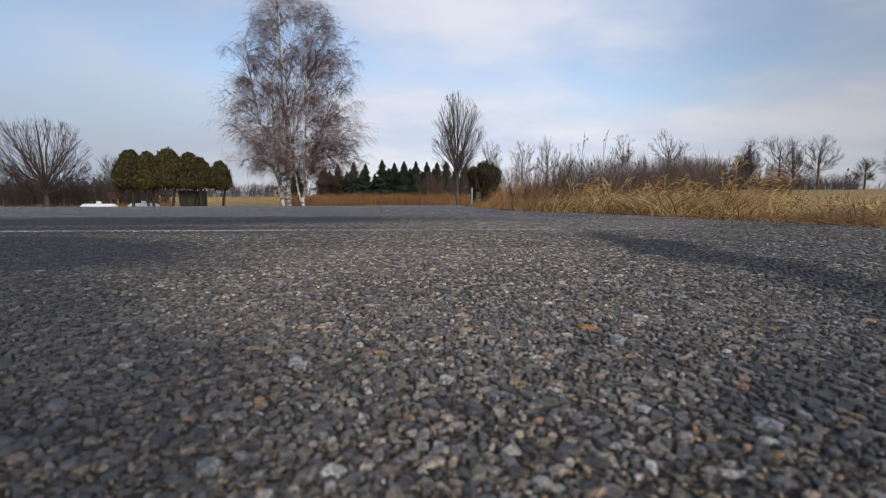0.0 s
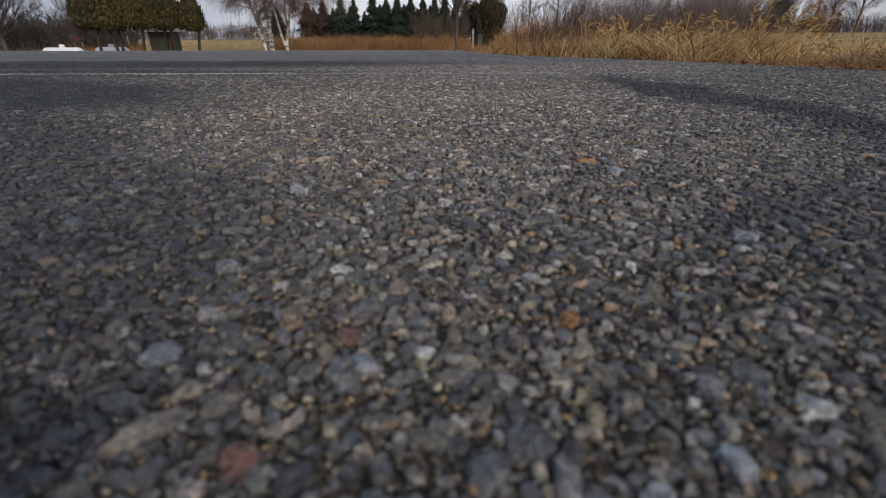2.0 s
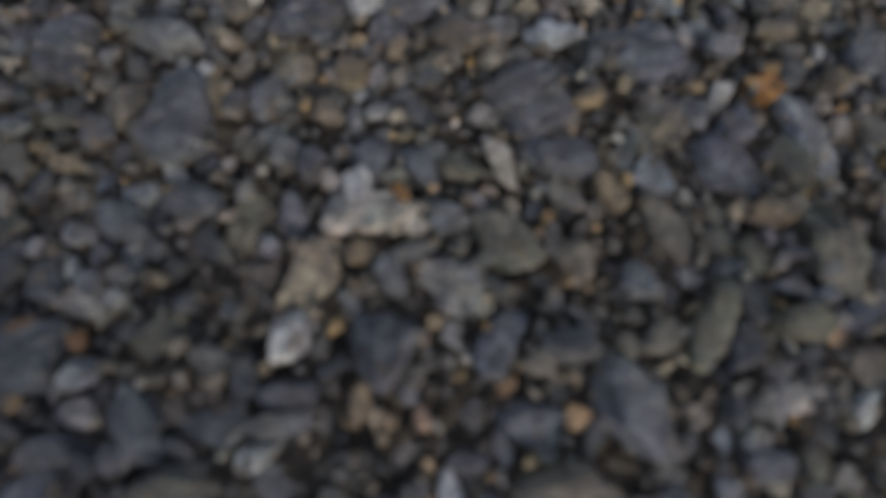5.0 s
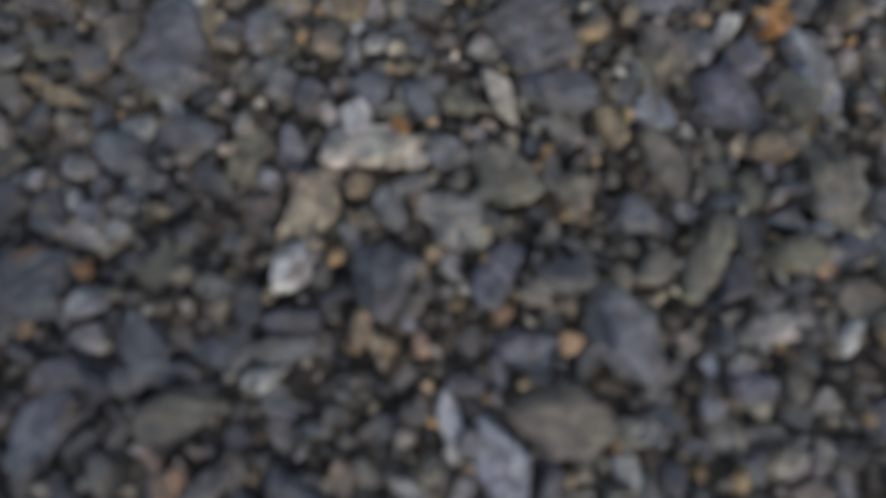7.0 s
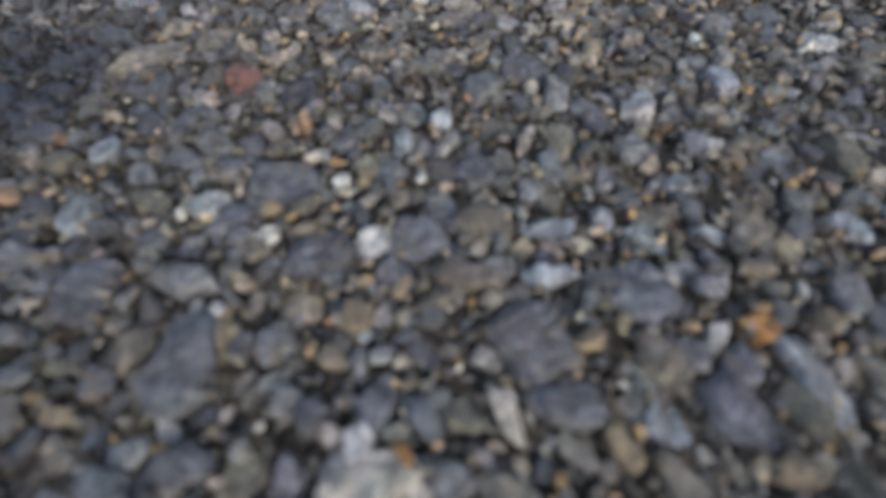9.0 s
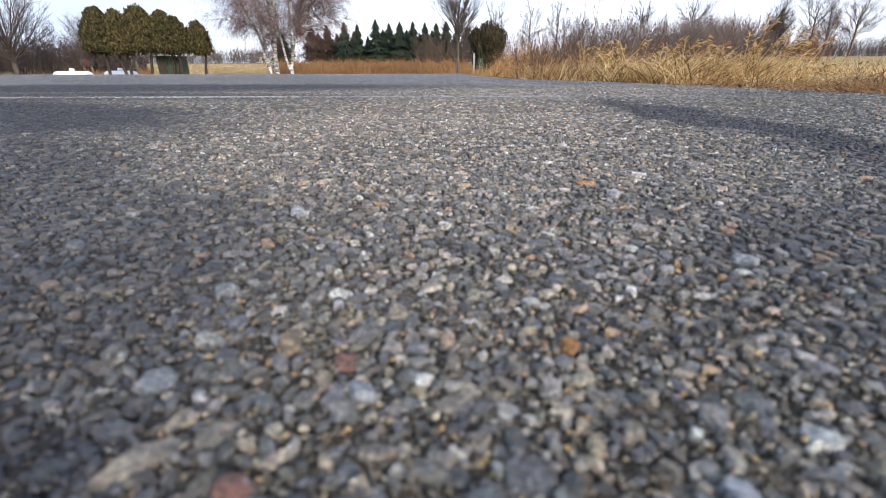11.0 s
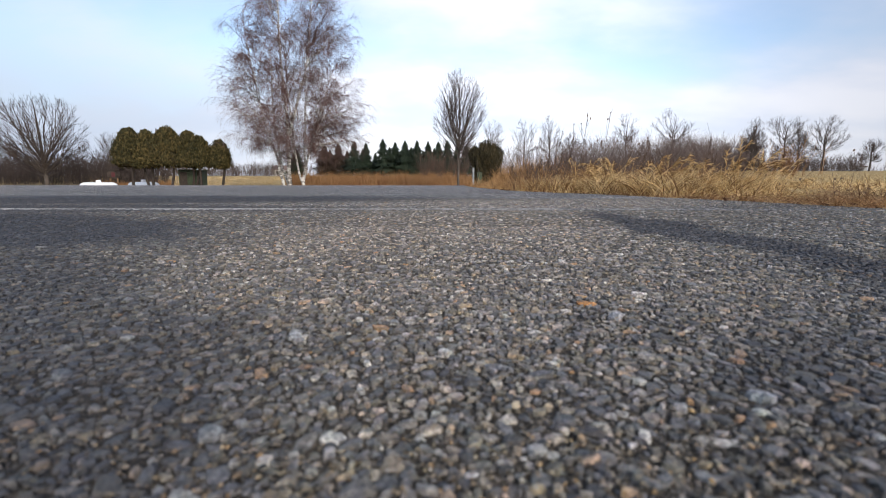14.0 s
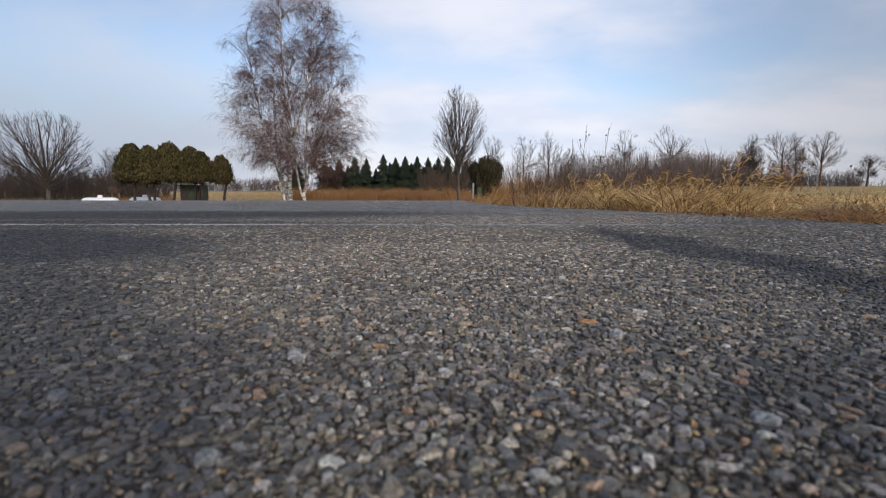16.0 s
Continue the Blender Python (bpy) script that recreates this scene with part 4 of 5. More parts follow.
def green_bin():
    x0, x1, y, z = -18.55, -17.2, 31.2, ground_at(-18, 31.2)
    b = thing("waste_bin", ((x0 + x1) / 2, y, z), "dark green sheet-metal waste container with a flat lid", "waste container")
    w = (x1 - x0) / 2
    part("body", box(-w, -0.6, -0.05, w, 0.6, 0.66 - z, 0.02), "green_paint", b)
    part("lid", box(-w - 0.06, -0.68, 0.664 - z, w + 0.06, 0.66, 0.735 - z, 0.015), "green_paint", b, "flat dark lid")
    for s in (0.0, 0.45, 0.9):
        part("rib", box(s * w - 0.04, -0.65, 0.0, s * w + 0.04, -0.604, 0.62 - z, 0.008), "green_paint", b)
    # thin dark sheet on the closed front paints the shade inside a hatch
    part("opening", box(-w + 0.08, -0.612, 0.1, -0.12 * w, -0.603, 0.58 - z, 0.003), "dark_bark", b, "dark sheet standing for the shaded hatch")
    for s in (-1, 1):
        part("lug", box(s * w - 0.03 + s * 0.05, -0.2, 0.5, s * w + 0.03 + s * 0.05, 0.2, 0.62, 0.01), "green_paint", b)


green_bin()


def equipment_box():
    x, y = -33.2, 44.0
    z = ground_at(x, y)
    e = thing("equipment_box", (x, y, z), "dark box with a red front panel on posts beyond the tanks", "equipment box")
    part("housing", box(-0.43, -0.3, 0.2 - z, 0.43, 0.3, 0.82 - z, 0.02), "dark_bark", e)
    part("panel", box(0.02, -0.318, 0.3 - z, 0.36, -0.302, 0.72 - z, 0.006), "red_paint", e, "dull red panel")
    part("lid", box(-0.47, -0.34, 0.823 - z, 0.47, 0.34, 0.87 - z, 0.012), "dark_bark", e)
    for px in (-0.36, 0.36):
        part("leg", box(px - 0.05, -0.05, -0.2, px + 0.05, 0.05, 0.197 - z, 0.008), "wood", e)


equipment_box()


def marker_post():
    x, y = 1.76, 26.2
    z = ground_at(x, y)
    p = thing("marker_post", (x, y, z), "short pale grey marker post beside the shrub", "post")
    part("pole", box(-0.05, -0.04, -0.2, 0.05, 0.04, 0.72 - z, 0.012), "post", p)
    part("cap", box(-0.06, -0.05, 0.722 - z, 0.06, 0.05, 0.75 - z, 0.012), "post", p)


marker_post()


def utility_box():
    x, y = 2.16, 26.6
    z = ground_at(x, y)
    u = thing("utility_box", (x, y, z), "small dark green utility box in front of the shrub", "utility box")
    part("housing", box(-0.14, -0.12, -0.1, 0.14, 0.12, 0.44 - z, 0.02), "green_paint", u)
    part("cap", box(-0.16, -0.14, 0.444 - z, 0.16, 0.14, 0.50 - z, 0.02), "green_paint", u)


utility_box()


def far_house():
    x, y = -72.0, 205.0
    z = ground_at(x, y)
    h = thing("house", (x, y, z), "low pale house far across the field", "house")
    part("wall", box(-7, -4, -0.3, 7, 4, 2.6), "wall", h)
    bm = bmesh.new()
    v = [bm.verts.new(c) for c in ((-7.5, -4.6, 2.55), (7.5, -4.6, 2.55), (7.5, 4.6, 2.55), (-7.5, 4.6, 2.55), (-7.5, 0, 4.6), (7.5, 0, 4.6))]
    for f in ((0, 1, 5, 4), (2, 3, 4, 5), (0, 4, 3), (1, 2, 5), (3, 2, 1, 0)):
        bm.faces.new([v[i] for i in f])
    part("roof", bm, "roof", h)
    for s in (-4.2, 0.0, 4.2):
        part("window", box(s - 0.6, -4.04, 0.9, s + 0.6, -3.96, 2.0), "green_paint", h)


far_house()

# ------------------------------------------------------------------ verge
def scatter(rng, n, y0, y1, inner, outer, power=1.0):
    """Points beside the lot; inner and outer: metres out from its edge."""
    y = y0 * (y1 / y0) ** rng.random(n)
    out = inner + (outer - inner) * rng.random(n) ** power * np.clip(y / 3.0, 0.5, 4.0)
    x = lot_edge(y) + out
    return np.stack([x, y, terrain(x, y) - 0.01], 1)


def clumped(rng, points, share, spread):
    """Draws a share of the points together into tufts."""
    n = len(points)
    k = rng.integers(0, max(2, n // 45), n)
    centre = points[rng.integers(0, n, max(2, n // 45))][k]
    pull = rng.random(n) < share
    out = points.copy()
    out[pull] = centre[pull] + rng.normal(0, spread, (pull.sum(), 3)) * np.array([1, 1, 0])
    out[:, 0] = np.maximum(out[:, 0], lot_edge(out[:, 1]) + 0.02)
    out[:, 2] = terrain(out[:, 0], out[:, 1]) - 0.01
    return out


def grass(name, label, n, area, height, width, lean, material, seed, tuft=0.6, spread=0.05, segments=2, keep=None):
    rng = np.random.default_rng(seed)
    base = clumped(rng, scatter(rng, n, *area), tuft, spread)
    if keep:
        ratio = base[:, 0] / base[:, 1]
        base = base[(ratio > keep[0]) & (ratio < keep[1])]
        n = len(base)
    h = rng.uniform(*height, n) * (0.75 + 0.5 * np.abs(np.sin(base[:, 1] * 2.1 + 5 * base[:, 0])))
    return tagged(new(name, blades(name, base, h, rng.uniform(*width, n), rng.uniform(*lean, n), material, rng, segments)), label, "grass", kind="stuff")


grass("verge_grass", "short matted dry grass along the edge of the lot", 22000, (1.2, 9.0, 0.0, 1.3, 1.4), (0.02, 0.075), (0.0024, 0.006), (0.4, 2.0), "straw", 301)
grass("verge_grass", "short straw grass of the open ground behind the verge", 30000, (1.4, 9.0, 0.25, 3.6, 0.8), (0.025, 0.08), (0.002, 0.006), (0.4, 2.0), "straw", 306, 0.6, 0.08)
grass("verge_grass", "tangled tan grass behind the edge of the lot", 13000, (2.4, 14.0, 0.10, 1.7, 0.9), (0.07, 0.17), (0.003, 0.008), (0.3, 1.7), "straw", 302, 0.85, 0.06, keep=(0.0, 0.72))
grass("tall_grass", "tall arching straw-coloured grass", 5200, (2.9, 9.0, 0.15, 1.2, 0.9), (0.20, 0.36), (0.004, 0.011), (0.6, 2.4), "straw", 303, 0.95, 0.04, 6, (0.2, 0.68))
grass("rough_grass", "brown rough grass on the bank", 17000, (4.6, 26.0, 0.05, 2.2, 0.9), (0.12, 0.40), (0.004, 0.012), (0.2, 1.6), "stubble", 304, 0.8, 0.10, 4, (0.0, 0.62))
grass("low_weeds", "bank of brown dead weeds and stems above the lot", 7000, (1.9, 4.6, 0.12, 0.9, 1.0), (0.06, 0.20), (0.002, 0.005), (0.4, 2.4), "litter", 307, 0.9, 0.06, 4, (0.86, 1.3))
grass("low_weeds", "flattened brown weeds beside the lot", 9000, (1.2, 5.0, 0.0, 0.8, 1.2), (0.04, 0.14), (0.002, 0.006), (0.8, 2.6), "stubble", 305, 0.85, 0.05, 4, (0.4, 1.4))


def field(name, label, n, x0, x1, y0, y1, height, width, lean, material, seed):
    rng = np.random.default_rng(seed)
    y = y0 * (y1 / y0) ** rng.random(n)
    x = (x0 + (x1 - x0) * rng.random(n)) * y
    base = np.stack([x, y, terrain(x, y) - 0.02], 1)
    base = base[x > lot_edge(np.minimum(y, 27)) + 0.1] if y0 < 28 else base
    n = len(base)
    patch = 0.7 + 0.3 * np.sin(base[:, 0] * 0.9 + 0.4 * base[:, 1]) * np.sin(base[:, 1] * 0.5) + 0.25 * np.sin(base[:, 0] * 2.7)
    return tagged(new(name, blades(name, base, rng.uniform(*height, n) * np.clip(patch, 0.35, 1.2), rng.uniform(*width, n), rng.uniform(*lean, n), material, rng, 2)), label, "grass", kind="stuff")


field("russet_weeds", "russet field of tall dead weeds", 24000, -0.36, 0.10, 40, 78, (0.5, 1.9), (0.014, 0.045), (0.1, 0.9), "weed", 311)
field("russet_weeds", "russet dead weeds behind the evergreens", 7000, -0.80, -0.62, 36, 60, (0.3, 0.8), (0.012, 0.03), (0.05, 0.5), "weed", 312)
field("field_grass", "yellow winter grass of the open field", 34000, 0.42, 1.3, 4.0, 80, (0.04, 0.15), (0.008, 0.03), (0.3, 1.2), "straw", 313)
field("field_grass", "yellow winter grass beyond the birches", 16000, -0.62, -0.34, 36, 110, (0.10, 0.3), (0.02, 0.05), (0.2, 0.9), "straw", 314)
field("bank_weeds", "tall brown dead weeds beside the evergreen shrub", 9000, 0.115, 0.36, 12, 34, (0.35, 1.15), (0.006, 0.016), (0.1, 0.9), "stubble", 316)
field("bank_weeds", "dead weeds on the rise behind the verge", 12000, 0.12, 0.60, 14, 52, (0.3, 0.9), (0.008, 0.022), (0.1, 0.7), "stubble", 315)


def leaf_litter():
    rng = np.random.default_rng(321)
    n = 20000
    base = np.concatenate([scatter(rng, 12000, 1.15, 10.0, -0.03, 0.7, 1.8), scatter(rng, 8000, 1.2, 3.6, -0.02, 0.75, 1.1)])
    base[:, 2] += 0.012 + 0.03 * rng.random(n)
    t, s = rng.uniform(0, 2 * math.pi, n), rng.uniform(0.012, 0.034, n)
    a = np.stack([np.cos(t), np.sin(t), rng.normal(0, 0.35, n)], 1) * s[:, None]
    b = np.stack([-np.sin(t), np.cos(t), rng.normal(0, 0.45, n)], 1) * s[:, None] * 0.5
    lift = np.array([0, 0, 1.0]) * (s * rng.uniform(-0.1, 0.5, n))[:, None]
    V = np.stack([base - a, base - a * 0.2 + b + lift, base + a, base - a * 0.2 - b + lift], 1).reshape(-1, 3)
    k = np.arange(n)[:, None] * 4
    tagged(new("leaf_litter", mesh_of("leaf_litter", V, np.concatenate([k + np.array([[0, 2, 1]]), k + np.array([[0, 3, 2]])]), "litter")), "curled brown leaves blown against the verge", "leaves", kind="stuff")


leaf_litter()


def plume(x, y, height, lean, seed, heads=9):
    """A clump of tall grass with drooping seed heads."""
    rng = np.random.default_rng(seed)
    clump = thing("reed_clump", stand(x, y, 0.01), "clump of straw-coloured reed grass with drooping plumes", "grass clump", "reed clumps")
    stems, hairs = [], []
    for _ in range(heads):
        d = unit(np.array([lean + rng.normal(0, 0.22), rng.normal(0, 0.2), 1.0]))
        s = shoot(rng, np.array([rng.normal(0, 0.05), rng.normal(0, 0.05), 0]), d, height * rng.uniform(0.75, 1.1), 0.0032, 0.0015, 9, -1.25 + 0.6 * rng.random(), 0.04)
        stems.append(s)
        for _ in range(28):
            p, e, _ = along(s, rng.uniform(0.74, 1.0))
            hairs.append(shoot(rng, p, offshoot(rng, e, rng.uniform(0.15, 0.5)), rng.uniform(0.025, 0.06), 0.0026, 0.001, 2, -0.9, 0.1))
    for s in stems:
        part("stem", tubes("stem", [s], "straw", 4), "straw", clump)
    tagged(part("seed_hair", tubes("seed_hair", hairs, "straw", 3), "straw", clump), kind="stuff")
    m = 170
    base = np.stack([rng.normal(0, 0.07, m), rng.normal(0, 0.07, m), np.zeros(m)], 1)
    tagged(part("foliage", blades("foliage", base, rng.uniform(0.3, 0.75, m) * height, rng.uniform(0.003, 0.009, m), rng.uniform(0.2, 1.4, m), "straw", rng, 6), "straw", clump), kind="stuff")


for k, (px, y, top, lean) in enumerate(((0.40, 4.3, 0.0, -0.2), (0.455, 4.0, 0.0, 0.35), (0.52, 4.0, 0.0, 0.3), (0.58, 3.8, 0.02, 0.35), (0.655, 3.5, 0.08, 0.22), (0.66, 3.7, 0.03, 0.3), (0.37, 4.8, 0.05, -0.1), (0.31, 5.2, 0.05, 0.1), (0.72, 3.6, -0.02, 0.25), (0.49, 4.5, 0.03, 0.2), (0.34, 5.6, 0.04, 0.3), (0.75, 4.2, 0.0, 0.3))):
    plume(px * y, y, 0.39 + top, lean, 400 + k)


def weed_stalk(x, y, height, lean, seed, heads=3):
    """A dead flower stalk with dark seed heads."""
    rng = np.random.default_rng(seed)
    w = thing("dead_weed", stand(x, y, 0.02), "dead weed stalk with dark seed heads", "weed", "dead weeds")
    main = shoot(rng, np.zeros(3), unit(np.array([lean, rng.normal(0, 0.05), 1.0])), height, 0.0007 * y, 0.0003 * y, 8, 0.05, 0.05)
    sticks, tips = [main], [main[0][-1]]
    for i in range(heads * 2):
        p, d, _ = along(main, rng.uniform(0.35, 0.95))
        s = shoot(rng, p, offshoot(rng, d, rng.uniform(0.3, 0.8)), height * rng.uniform(0.08, 0.28), 0.0004 * y, 0.0002 * y, 4, 0.5, 0.08)
        sticks.append(s)
        if i < heads:
            tips.append(s[0][-1])
    part("stalk", tubes("stalk", sticks, "stalk", 4), "stalk", w)
    for t in tips[:heads + 1]:
        bm = bmesh.new()
        bmesh.ops.create_icosphere(bm, subdivisions=1, radius=min(0.011, 0.0017 * y), matrix=Matrix.Translation(Vector(t)) @ Matrix.Diagonal((0.8, 0.8, 1.5, 1)))
        for v in bm.verts:
            v.co += Vector(rng.normal(0, 0.002, 3))
        part("seed_head", bm, "stalk", w)


for k, (px, y, h, lean, n) in enumerate(((0.305, 5.6, 0.98, 0.0, 4), (0.285, 5.8, 0.90, -0.05, 2), (0.335, 5.4, 0.62, 0.35, 3), (0.36, 5.2, 0.95, 0.12, 2), (0.26, 6.0, 0.55, 0.1, 3), (0.41, 5.5, 0.66, 0.3, 4), (0.44, 5.2, 0.60, 0.1, 3), (0.235, 6.4, 0.5, 0.0, 3),
                                       (0.93, 2.4, 0.36, 0.12, 1), (0.90, 2.5, 0.24, -0.2, 2), (0.47, 5.6, 0.62, -0.1, 3), (0.38, 6.0, 0.7, -0.15, 4), (0.20, 7.0, 0.55, 0.1, 3), (0.63, 3.3, 0.28, -0.4, 0), (0.70, 2.9, 0.22, 0.45, 0), (0.78, 2.8, 0.26, 0.4, 0), (0.99, 2.2, 0.2, 0.7, 3), (1.02, 2.1, 0.19, 0.6, 2), (0.85, 2.5, 0.2, -0.5, 1))):
    weed_stalk(px * y, y, h, lean, 500 + k, n)
# leaning dead stems where the verge heaps up beside the lot
for k, (px, y, h, lean, n) in enumerate(((0.94, 2.05, 0.15, 0.9, 2), (0.96, 2.2, 0.17, 0.75, 1), (0.98, 2.0, 0.14, 1.0, 2), (1.0, 2.3, 0.18, 0.6, 2), (1.03, 2.2, 0.16, 0.8, 1), (0.90, 2.3, 0.13, 0.8, 0), (0.87, 2.4, 0.15, 0.55, 1), (0.73, 2.7, 0.17, 0.5, 0), (0.76, 2.6, 0.16, 0.4, 0),
                                       (0.68, 3.0, 0.24, 0.35, 0), (0.56, 3.6, 0.2, 0.5, 0), (0.53, 3.8, 0.24, 0.45, 0), (0.60, 3.4, 0.22, -0.35, 0), (0.46, 4.2, 0.3, 0.3, 1), (0.42, 4.5, 0.34, -0.2, 1))):
    weed_stalk(px * y, y, h, lean, 540 + k, n)
thicket("bush", "russet leafless bush standing in the open field", [(px * 26.0, 26.0 + d) for px, d in zip(np.random.default_rng(29).normal(0.775, 0.022, 46), np.random.default_rng(30).uniform(-0.8, 0.8, 46))], 2.1, 16, "weed", 0.006, 12, "bush")
thicket("brambles", "tangle of thin leafless stems above the tall grass", [(px * y, y) for px, y in zip(np.random.default_rng(9).uniform(0.16, 0.66, 330), np.random.default_rng(10).uniform(6.0, 12.0, 330))], 0.80, 12, "stalk", 0.0030, 14, "brambles")
thicket("twigs", "dead twigs standing in the verge", [(px * y, y) for px, y in zip(np.random.default_rng(19).uniform(0.60, 1.08, 80), np.random.default_rng(20).uniform(1.9, 3.4, 80))], 0.2, 13, "stalk", 0.002, 5, "twigs")


def far_road():
    """The grey lane across the far field."""
    verts = []
    for x in np.arange(56, 92, 3.0):
        for y in (104.0, 109.0):
            verts.append((x, y, ground_at(x, y) + 0.06))
    n = len(verts) // 2
    tagged(new("road", mesh_of("road", verts, [(2 * i, 2 * i + 2, 2 * i + 3, 2 * i + 1) for i in range(n - 1)], "post")), "pale grey lane across the far field", "road", kind="structure")


far_road()


def far_shed():
    x, y = 142.0, 150.0
    z = ground_at(x, y)
    s = thing("shed", (x, y, z), "small grey shed far off on the rise", "shed")
    part("wall", box(-1.1, -1.0, -0.4, 1.1, 1.0, 1.2), "post", s)
    part("roof", box(-1.25, -1.15, 1.204, 1.25, 1.15, 1.5, 0.08), "stalk", s)


far_shed()


# --------------------------------------------------- stones of the asphalt
def stone_domes(rng, n, around, rings, sides=5, least=0.60, slant=0.3):
    """n unit stones as domes, 1 long, 1 wide and 1 high: n x verts x 3, and the faces of one."""
    t = np.linspace(0, 2 * math.pi, around, endpoint=False)[None] + rng.uniform(-0.25, 0.25, (n, around))
    # broken faces: the outline is cut by a few straight sides
    face = np.arange(sides)[None] * 2 * math.pi / sides + rng.uniform(-0.5, 0.5, (n, sides)) + rng.uniform(0, 6.3, (n, 1))
    reach = rng.uniform(least, 1.04, (n, sides))
    gap = np.cos(t[:, :, None] - face[:, None])
    corner = np.where(gap > 0.15, reach[:, None] / np.maximum(gap, 0.15), 9.0).min(-1)
    corner = np.clip(corner, 0.58, 1.32) * rng.uniform(0.92, 1.08, (n, around))
    corner /= corner.mean(1, keepdims=True)
    layers = []
    shift = rng.normal(0, 0.06, (n, 1, 2))
    for i, (r, z) in enumerate(rings):
        wob = rng.uniform(0.93, 1.07, (n, around))
        xy = np.stack([np.cos(t), np.sin(t)], -1) * (0.5 * r * corner * wob)[..., None] + shift * z
        zz = z + (rng.normal(0, 0.05, (n, around)) if i else 0.0)
        layers.append(np.concatenate([xy, np.broadcast_to(np.asarray(zz)[..., None], (n, around, 1)) if np.ndim(zz) else np.full((n, around, 1), z)], -1))
    top = np.concatenate([shift[:, :, :], np.full((n, 1, 1), 1.0) + rng.normal(0, 0.05, (n, 1, 1))], -1)
    V = np.concatenate(layers + [top], 1)
    tilt = rng.normal(0, slant, (n, 1, 2))
    V[..., 2] += np.where(V[..., 2] > 0.05, (V[..., :2] * tilt).sum(-1), 0)
    faces = []
    for i in range(len(rings) - 1):
        for k in range(around):
            a, b = i * around + k, i * around + (k + 1) % around
            faces += [(a, b, b + around), (a, b + around, a + around)]
    last = (len(rings) - 1) * around
    faces += [(last + k, last + (k + 1) % around, last + around) for k in range(around)]
    return V, np.array(faces)


class Bed:
    """What has been laid so far, so that stones crowd but do not pile up."""

    def __init__(self, cell=0.014):
        self.cell, self.cells = cell, {}

    def free(self, x, y, r, slack):
        i, j = int(x // self.cell), int(y // self.cell)
        for a in (i - 1, i, i + 1):
            for b in (j - 1, j, j + 1):
                for px, py, pr in self.cells.get((a, b), ()):
                    if (px - x) ** 2 + (py - y) ** 2 < ((pr + r) * slack) ** 2:
                        return False
        return True

    def put(self, x, y, r):
        self.cells.setdefault((int(x // self.cell), int(y // self.cell)), []).append((x, y, r))


bed = Bed()
NEAR_RINGS = ((1.04, -0.6), (1.0, 0.25), (0.95, 0.66), (0.80, 0.93), (0.42, 1.0))
FAR_RINGS = ((1.03, 0.0), (0.80, 0.97))
GRAIN_RINGS = ((1.05, 0.1), (0.70, 0.95))


def stone_kinds(seed, n, sides, least):
    V, F = stone_domes(np.random.default_rng(seed), n, 15, NEAR_RINGS, sides, least)
    return [mesh_of("stone", v, F, "stone") for v in V]


BLUNT, SHARP = stone_kinds(31, 24, 7, 0.80), stone_kinds(32, 24, 5, 0.60)
laid = []


def lay_stone(x, y, length, width, turn, tone, rng, kinds, top=None):
    """One stone of the surface, metres; its foot is set in the bitumen."""
    ob = new("stone", kinds[len(laid) % len(kinds)])
    h = min(0.0052, 0.42 * min(length, width)) * rng.uniform(0.8, 1.15)
    z = (top if top is not None else rng.uniform(-0.0012, 0.0012)) - h
    ob.matrix_world = Matrix.LocRotScale((x, y, z), Euler((rng.normal(0, 0.16), rng.normal(0, 0.16), turn)), (length, width, h))
    ob.parent = lot
    if tone != "stone":
        ob.material_slots[0].link = "OBJECT"
        ob.material_slots[0].material = MAT[tone]
    laid.append(ob)
    long_, short = max(length, width), min(length, width)
    c, s = (math.cos(turn), math.sin(turn)) if length > width else (-math.sin(turn), math.cos(turn))
    for f in ((0,) if long_ < 1.3 * short else (-0.5, 0, 0.5)):
        bed.put(x + c * f * (long_ - short), y + s * f * (long_ - short), short / 2)


def lay_stones(tone, rows):
    """rows: x, y, length, width in millimetres, and degrees."""
    rng = np.random.default_rng(len(laid) + 7)
    for x, y, length, width, turn in rows:
        lay_stone(x / 1000, y / 1000, length / 1000, width / 1000, radians(turn), tone, rng, BLUNT, top=rng.uniform(0.0000, 0.0022))


lay_stones("pale", [(-7.5, -18.8, 13.4, 6.4, 0), (40.4, -40.4, 9.9, 3.6, 14), (8.1, -12.5, 7.7, 2.6, -63)])
lay_stones("slate", [(-33.5, -5.4, 15.9, 8.5, 90), (12.1, -2.4, 12.1, 13.0, 1), (29.5, 4.9, 10.9, 12.1, 1), (-5.4, -35.5, 9.8, 8.4, 0), (37.2, -11.4, 11.5, 8.2, -58), (7.9, -34.7, 10.5, 5.1, 59), (16.8, -11.6, 9.4, 6.5, -11), (-17.3, -20.0, 6.7, 3.1, 95), (35.6, -35.1, 6.9, 3.7, 62), (-16.0, -40.6, 7.0, 3.1, 0), (-46.2, -36.4, 11.1, 9.2, 71), (-7.9, -11.8, 6.4, 4.4, 84), (-2.0, -12.5, 7.8, 3.7, -61), (-38.2, -20.5, 5.6, 5.3, 0)])
lay_stones("slate", [(-51.9, 3.2, 7.7, 7.5, 1), (-21.8, -3.6, 6.0, 6.1, 1), (-30.1, -18.2, 7.0, 4.6, 0), (10.5, -43.4, 8.1, 5.4, 0), (18.8, 57.8, 12.3, 12.1, -17), (-19.2, 10.6, 11.8, 9.4, 0), (-51.5, 6.3, 8.9, 7.7, 0), (-26.5, 27.9, 14.9, 10.4, 0)])
